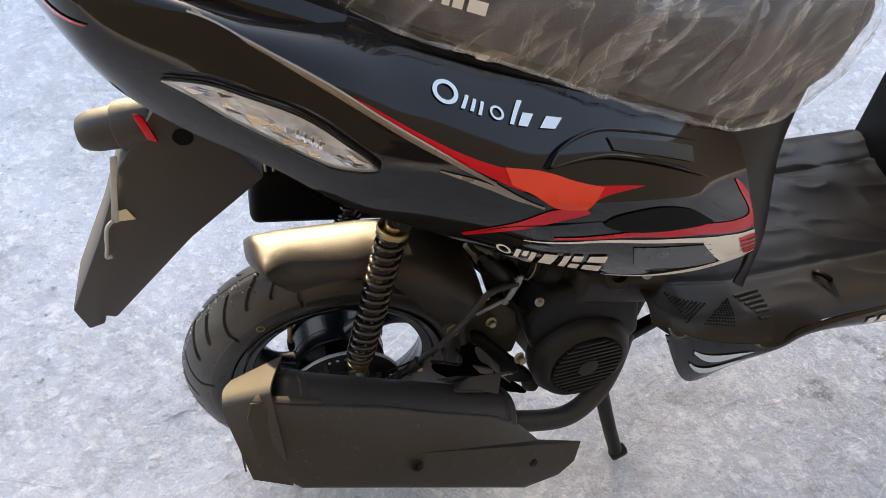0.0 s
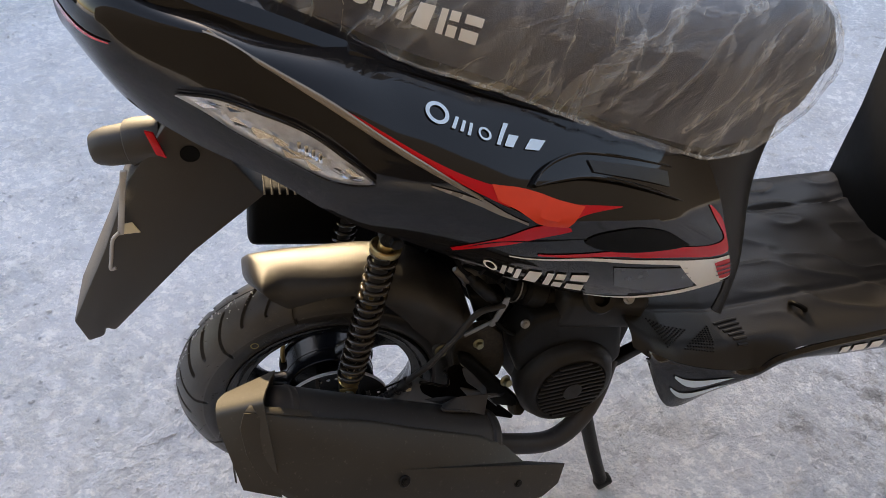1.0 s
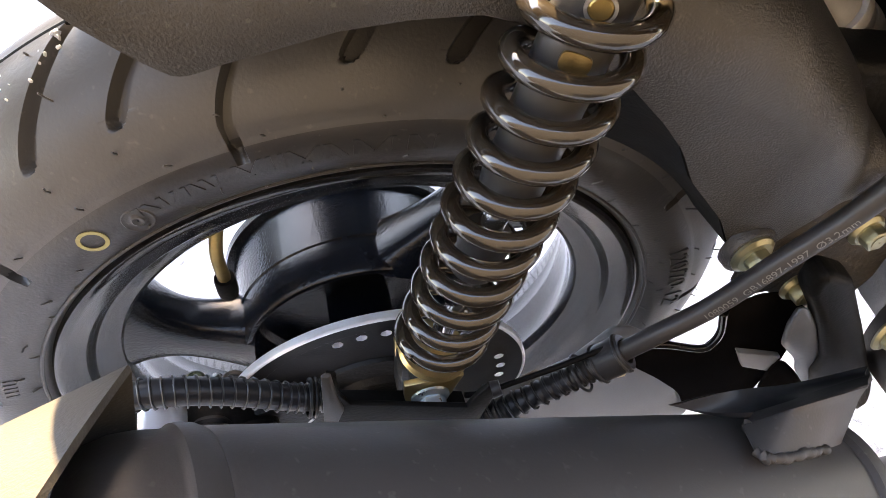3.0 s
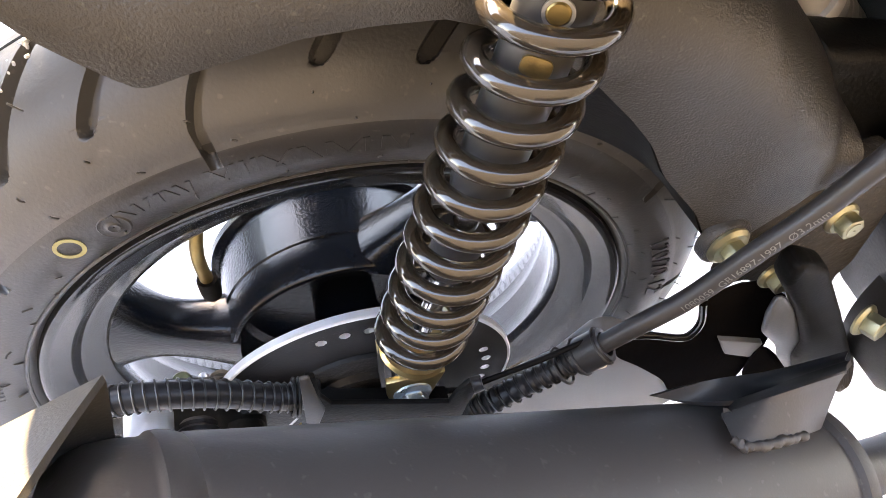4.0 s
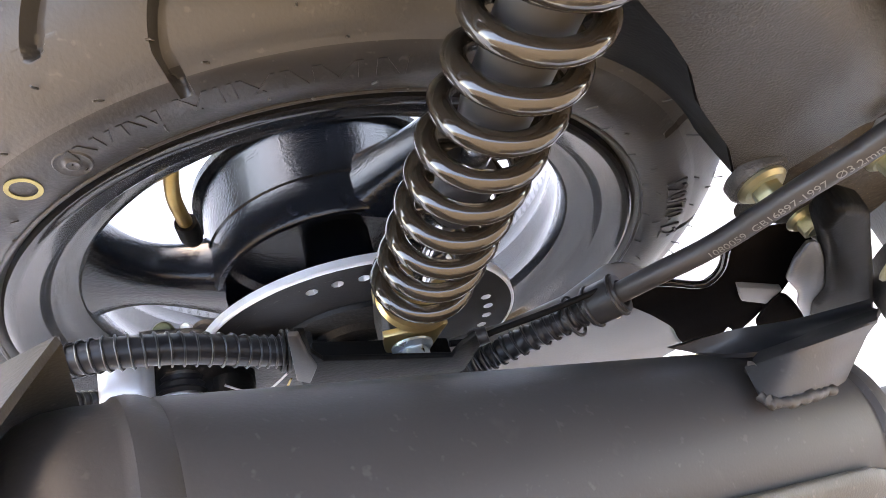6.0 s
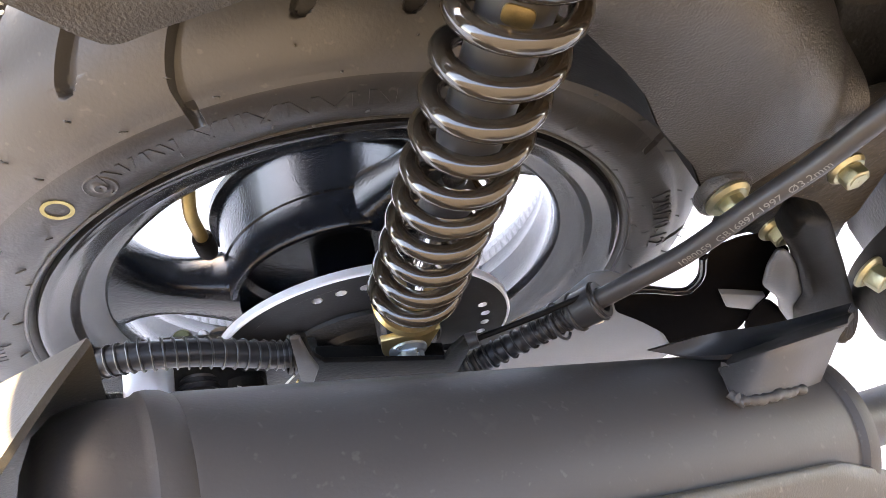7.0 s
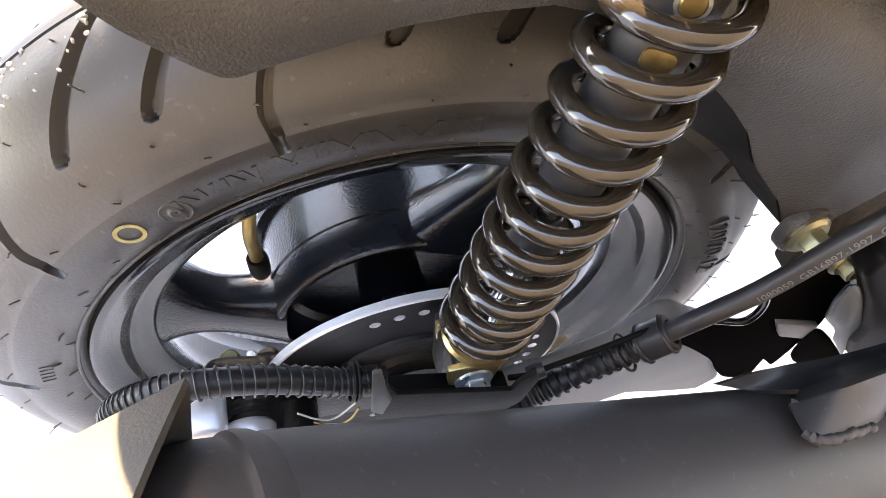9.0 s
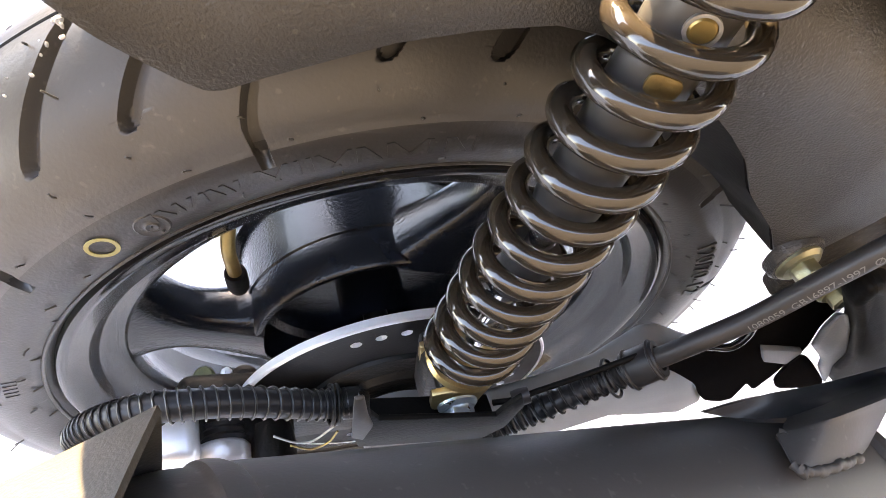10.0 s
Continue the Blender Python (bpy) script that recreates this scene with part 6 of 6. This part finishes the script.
for v0 in (0.25, 0.55):
    part("silver_streak", surface(lambda u, v: Vector(skirt(0.13 + 0.26 * u, v0 + 0.16 * v * math.sin(math.pi * min(1, u * 0.9 + 0.1)))) + Vector((0, -0.0050, 0)), 24, 2), M_CYAN, fair, "silver decal streak")


for k, (u0, u1) in enumerate(((0.786, 0.800), (0.806, 0.826), (0.832, 0.846))):
    part("fairing_bar", surface(lambda u, v: Vector(skirt(u0 + (u1 - u0) * u, 0.35 + 0.35 * v)) + Vector((0, -0.0050, 0)), 4, 3), M_WHITE, fair, "white bar of a wordmark")


def shield_form(u, v):
    x = interp([(0, 1.06), (0.3, 1.06), (0.7, 1.04), (1, 1.01)], u)[0]
    z = 0.40 + 0.56 * u
    half = interp([(0, 0.19), (0.5, 0.20), (1, 0.17)], u)[0]
    y = -half + 2 * half * v
    return Vector((x - 0.05 * math.sin(math.pi * v), y, z))


part("leg_shield", surface(shield_form, 24, 20, 0.004), M_VOID, scooter, "black inner leg shield")


# ---- stripes, wordmarks and lamps on the flank, laid on its surface ----
def decal(name, top, low, mat, label="", lift=0.0012, n=30, rows=4, thick=0.0):
    """A strip on the flank between two lines of (u, v)."""
    tp, lp = [(a, b, 0) for a, b in top], [(a, b, 0) for a, b in low]

    def fn(u, v):
        p = spline(tp, u).lerp(spline(lp, u), v)
        return body(min(1, p.x), min(1, p.y), lift)
    return part(name, surface(fn, n, rows, -thick), mat, flank, label)


tail = decal("tail_lamp", [(0.0, 0.10), (0.017, 0.005), (0.06, 0.010), (0.085, 0.015)], [(0.0, 0.42), (0.025, 0.425), (0.06, 0.26), (0.085, 0.13)], M_REDLENS, "red tail lamp lens wedge", 0.003, 24, 8, 0.004)
decal("amber_lens", [(0.052, 0.010), (0.080, 0.012), (0.112, 0.016)], [(0.052, 0.20), (0.080, 0.12), (0.112, 0.024)], M_AMBERLENS, "amber end of the tail lamp", 0.0048, 16, 6, 0.002)
decal("lamp_edge", [(0.0, 0.40), (0.040, 0.50), (0.080, 0.560), (0.115, 0.585)], [(0.0, 0.46), (0.036, 0.56), (0.078, 0.585), (0.115, 0.592)], M_REDLENS, "thin red lens edge", 0.002)
decal("red_stripe", [(0.387, 0.510), (0.460, 0.490), (0.553, 0.465), (0.620, 0.440), (0.683, 0.395)], [(0.383, 0.520), (0.460, 0.520), (0.550, 0.510), (0.613, 0.505), (0.660, 0.495)], M_RED, "gloss red stripe")
decal("red_reflector", [(0.637, 0.425), (0.683, 0.390), (0.713, 0.390), (0.740, 0.415), (0.767, 0.435)], [(0.640, 0.490), (0.670, 0.490), (0.687, 0.505), (0.707, 0.530), (0.740, 0.530)], M_ORANGE, "red orange reflective chevron", 0.002)
decal("red_tip", [(0.760, 0.430), (0.787, 0.430), (0.820, 0.430)], [(0.733, 0.530), (0.763, 0.475), (0.817, 0.435)], M_RED, "gloss red stripe tip")
decal("red_underline", [(0.567, 0.905), (0.605, 0.800), (0.645, 0.690), (0.700, 0.545), (0.743, 0.532)], [(0.572, 0.925), (0.615, 0.815), (0.660, 0.705), (0.705, 0.605), (0.745, 0.550)], M_RED, "thin gloss red stripe")
decal("red_band", [(0.707, 0.703), (0.793, 0.650), (0.850, 0.642), (0.907, 0.640), (0.960, 0.632), (0.990, 0.575), (0.975, 0.450), (0.968, 0.360)], [(0.707, 0.716), (0.793, 0.678), (0.850, 0.690), (0.907, 0.700), (0.963, 0.712), (1.0, 0.660), (0.997, 0.470), (0.972, 0.355)], M_RED, "gloss red stripe round the panel end", n=60)
decal("white_line", [(0.667, 0.770), (0.720, 0.725), (0.773, 0.692), (0.857, 0.705), (0.930, 0.728)], [(0.667, 0.778), (0.720, 0.737), (0.773, 0.710), (0.857, 0.730), (0.925, 0.762)], M_WHITE, "thin white line")
decal("white_block", [(0.905, 0.745), (0.930, 0.728), (0.965, 0.732), (1.0, 0.715)], [(0.935, 0.955), (0.950, 0.975), (0.975, 0.985), (1.0, 0.950)], M_WHITE, "white panel end", rows=8)
decal("white_sweep", [(0.770, 0.990), (0.820, 0.985), (0.867, 0.970), (0.935, 0.955)], [(0.770, 0.996), (0.820, 0.999), (0.867, 0.999), (0.985, 0.999)], M_WHITE, "thin white sweep")
decal("red_square", [(0.962, 0.770), (0.980, 0.755), (1.0, 0.745)], [(0.972, 0.935), (0.985, 0.950), (1.0, 0.930)], M_RED, "red slashed square", 0.002)
for k in range(3):
    decal("square_slash", [(0.964, 0.80 + 0.045 * k), (1.0, 0.785 + 0.045 * k)], [(0.964, 0.808 + 0.045 * k), (1.0, 0.799 + 0.045 * k)], M_PAINT, "", 0.003, 6, 1)
decal("grey_panel", [(0.800, 0.745), (0.850, 0.755), (0.918, 0.775)], [(0.805, 0.880), (0.860, 0.930), (0.930, 0.950)], M_GREYDECAL, "charcoal decal panel")
decal("bronze_line", [(0.200, 0.430), (0.287, 0.465), (0.387, 0.515), (0.460, 0.527), (0.550, 0.522), (0.613, 0.522), (0.69, 0.535)], [(0.200, 0.480), (0.287, 0.500), (0.380, 0.528), (0.460, 0.540), (0.550, 0.535), (0.613, 0.534), (0.69, 0.548)], M_BRONZE, "bronze trim line", n=60)
decal("bronze_vee", [(0.520, 0.590), (0.580, 0.548), (0.640, 0.528), (0.668, 0.535)], [(0.520, 0.596), (0.580, 0.572), (0.640, 0.556), (0.668, 0.545)], M_BRONZE, "bronze trim point")
# the hollow's darker reflection, laid on as a flat near-black decal
decal("dark_reflection_oval", [(0.760, 0.600), (0.780, 0.560), (0.833, 0.535), (0.890, 0.560), (0.923, 0.625)], [(0.762, 0.612), (0.785, 0.645), (0.833, 0.655), (0.890, 0.650), (0.921, 0.632)], M_VOID, "near-black oval for the darker reflection in the hollow", 0.0016)

# air scoop: a raised lip round a dark slot
scoop = decal("air_scoop", [(0.712, 0.358), (0.735, 0.285), (0.765, 0.225), (0.800, 0.185), (0.865, 0.165), (0.927, 0.150)], [(0.716, 0.362), (0.745, 0.330), (0.785, 0.300), (0.830, 0.300), (0.880, 0.325), (0.925, 0.360)], M_PAINT, "gloss black air scoop", 0.007, 40, 10, 0.006)
slot = decal("scoop_slot", [(0.797, 0.215), (0.86, 0.200), (0.918, 0.185)], [(0.797, 0.268), (0.86, 0.275), (0.910, 0.285)], M_TUBE, "", 0.0095, 16, 4, 0.002)

def bead(name, pts, r, mat, lift, label=""):
    """A thin raised edge along points (u, v) of the flank."""
    path = smooth_path([body(a, b, lift) for a, b in pts], 6)
    n = len(path) - 1
    return part(name, tube(path, lambda t: r * (0.35 + 0.65 * math.sin(math.pi * min(1, max(0, 0.04 + 0.92 * t)))), 8), mat, flank, label)


bead("scoop_rim", [(0.712, 0.358), (0.735, 0.285), (0.765, 0.225), (0.800, 0.185), (0.865, 0.165), (0.927, 0.150)], 0.0022, M_PAINT, 0.007)
bead("scoop_rim", [(0.716, 0.362), (0.745, 0.330), (0.785, 0.300), (0.830, 0.300), (0.880, 0.325), (0.925, 0.360)], 0.0022, M_PAINT, 0.006)
bead("crease_edge", [(0.205, 0.400), (0.287, 0.478), (0.387, 0.510), (0.460, 0.520), (0.550, 0.518), (0.613, 0.522)], 0.0026, M_BRONZE, 0.001, "bronze crease edge")
bead("panel_joint", [(0.560, 0.96), (0.640, 0.72), (0.705, 0.62), (0.78, 0.58)], 0.0012, M_VOID, 0.0004)
bead("upper_joint", [(0.36, 0.05), (0.55, 0.035), (0.75, 0.03), (0.98, 0.03)], 0.0014, M_VOID, 0.0004)

# wordmarks as plain shapes: rings, bars and slanted strokes
def mark(name, quad, cells, mat, label):
    """Plain shapes in a quadrilateral of the flank; each cell gives (x0, y0, x1, y1, slant)."""
    (a, b, c, d) = [Vector((*q, 0)) for q in quad]
    bm = bmesh.new()
    for x0, y0, x1, y1, s in cells:
        def fn(u, v):
            if s == "ring":
                ang, rad = 2 * math.pi * u, 1 - 0.34 * v
                x, y = x0 + x1 * rad * math.cos(ang), y0 + y1 * rad * math.sin(ang)
                p = a.lerp(b, x).lerp(d.lerp(c, x), y)
                return body(min(1, p.x), min(1, p.y), 0.0022)
            y = y0 + (y1 - y0) * v
            x = x0 + (x1 - x0) * u + s * (0.5 - y)
            p = a.lerp(b, x).lerp(d.lerp(c, x), y)
            return body(min(1, p.x), min(1, p.y), 0.0022)
        merge(bm, surface(fn, 28 if s == "ring" else 4, 3 if s == "ring" else 6))
    ob = part(name, bm, mat, flank, label)
    return tagged(ob, kind="stuff")


def ring_cells(x, y, rx, ry):
    return [(x, y, rx, ry, "ring")]


low_cells = ring_cells(0.10, 0.52, 0.085, 0.44) + [(0.23, 0.1, 0.28, 0.95, 0.06), (0.305, 0.1, 0.355, 0.6, 0.06), (0.38, 0.1, 0.43, 0.95, 0.06), (0.49, 0.1, 0.60, 0.95, 0.08), (0.65, 0.1, 0.70, 0.95, 0.06), (0.72, 0.1, 0.79, 0.45, 0.06), (0.72, 0.6, 0.79, 0.95, 0.06), (0.83, 0.1, 0.96, 0.42, 0.06), (0.82, 0.6, 0.95, 0.95, 0.06)]
mark("white_wordmark", [(0.620, 0.880), (0.773, 0.790), (0.777, 0.965), (0.630, 0.965)], low_cells, M_WHITE, "white stencil wordmark as plain bars")
script_cells = ring_cells(0.105, 0.48, 0.10, 0.46) + [(0.25, 0.35, 0.28, 0.9, 0.05), (0.32, 0.4, 0.35, 0.9, 0.05), (0.39, 0.4, 0.42, 0.95, 0.05)] + ring_cells(0.535, 0.66, 0.06, 0.26) + [(0.66, 0.02, 0.69, 0.95, 0.05), (0.72, 0.45, 0.78, 0.95, 0.05), (0.85, 0.48, 0.93, 0.95, 0.05)]
mark("silver_wordmark", [(0.550, 0.140), (0.780, 0.115), (0.760, 0.215), (0.530, 0.270)], script_cells, M_CYAN, "silver blue script wordmark as plain shapes")

# side lamp: faceted reflector under a clear lens
LT = [(0.178, 0.765), (0.223, 0.712), (0.273, 0.680), (0.340, 0.652), (0.393, 0.668), (0.440, 0.715)]
LL = [(0.180, 0.775), (0.212, 0.795), (0.252, 0.820), (0.318, 0.826), (0.385, 0.800), (0.440, 0.725)]
lamp = decal("side_lamp", LT, LL, M_LAMPBACK, "dark lamp bowl with bright facets", 0.0012, 40, 10)
rnd = random.Random(14)
LT3, LL3 = [(a, b, 0) for a, b in LT], [(a, b, 0) for a, b in LL]


def lamp_at(s, t, lift):
    q = spline(LT3, s).lerp(spline(LL3, s), t)
    return body(q.x, q.y, lift)


for k in range(34):
    s0, t0 = 0.10 + 0.80 * (k + rnd.random()) / 34, rnd.uniform(0.08, 0.66)
    ds, dt = rnd.uniform(0.05, 0.17), rnd.uniform(0.10, 0.30)
    tri_pts = [lamp_at(s0, t0, rnd.uniform(0.0, 0.002)), lamp_at(min(0.97, s0 + ds), t0 + rnd.uniform(-0.1, 0.1), rnd.uniform(0.0, 0.003)), lamp_at(min(0.97, s0 + ds * rnd.random()), t0 + dt, rnd.uniform(0.003, 0.007))]
    part("lamp_facet", plate(tri_pts, (0, 1, -0.4), 0.001), (M_CHROME, M_LAMPBACK)[k % 2], lamp)
cage = bmesh.new()
for k in range(4):
    t = spline([(a, b, 0) for a, b in LT], 0.60 + 0.035 * k).lerp(spline([(a, b, 0) for a, b in LL], 0.60 + 0.035 * k), 0.42)
    merge(cage, box(body(t.x, t.y, 0.008), (0.0035, 0.003, 0.011), None, 0.0008))
part("bulb_grille", cage, M_CHROME, lamp, "small bright bulb grille")
bead("lamp_rim", LT + LL[::-1][1:], 0.0016, M_PAINT, 0.004)
dome = decal("lamp_lens", LT, LL, M_LENS, "clear lens", 0.008, 40, 10)
dome.visible_shadow = False

# wordmark on the seat side, as plain bars
seat_fn = seat_form(0.010, 0.006, 0)
word = bmesh.new()
for x0, y0, x1, y1, s in low_cells:
    def on_seat(u, v):
        if s == "ring":
            ang, rad = 2 * math.pi * u, 1 - 0.34 * v
            x, y = x0 + x1 * rad * math.cos(ang), y0 + y1 * rad * math.sin(ang)
            return seat_fn(0.176 + 0.1704 * x, 0.135 - 0.075 * y - 0.02 * x) + Vector((0, -0.0012, 0.0008))
        y = y0 + (y1 - y0) * v
        x = x0 + (x1 - x0) * u + s * (0.5 - y)
        return seat_fn(0.176 + 0.1704 * x, 0.135 - 0.075 * y - 0.02 * x) + Vector((0, -0.0012, 0.0008))
    merge(word, surface(on_seat, 28 if s == "ring" else 4, 3 if s == "ring" else 6))
tagged(part("seat_wordmark", word, M_WHITE, seat, "white stencil wordmark as plain bars"), kind="stuff")
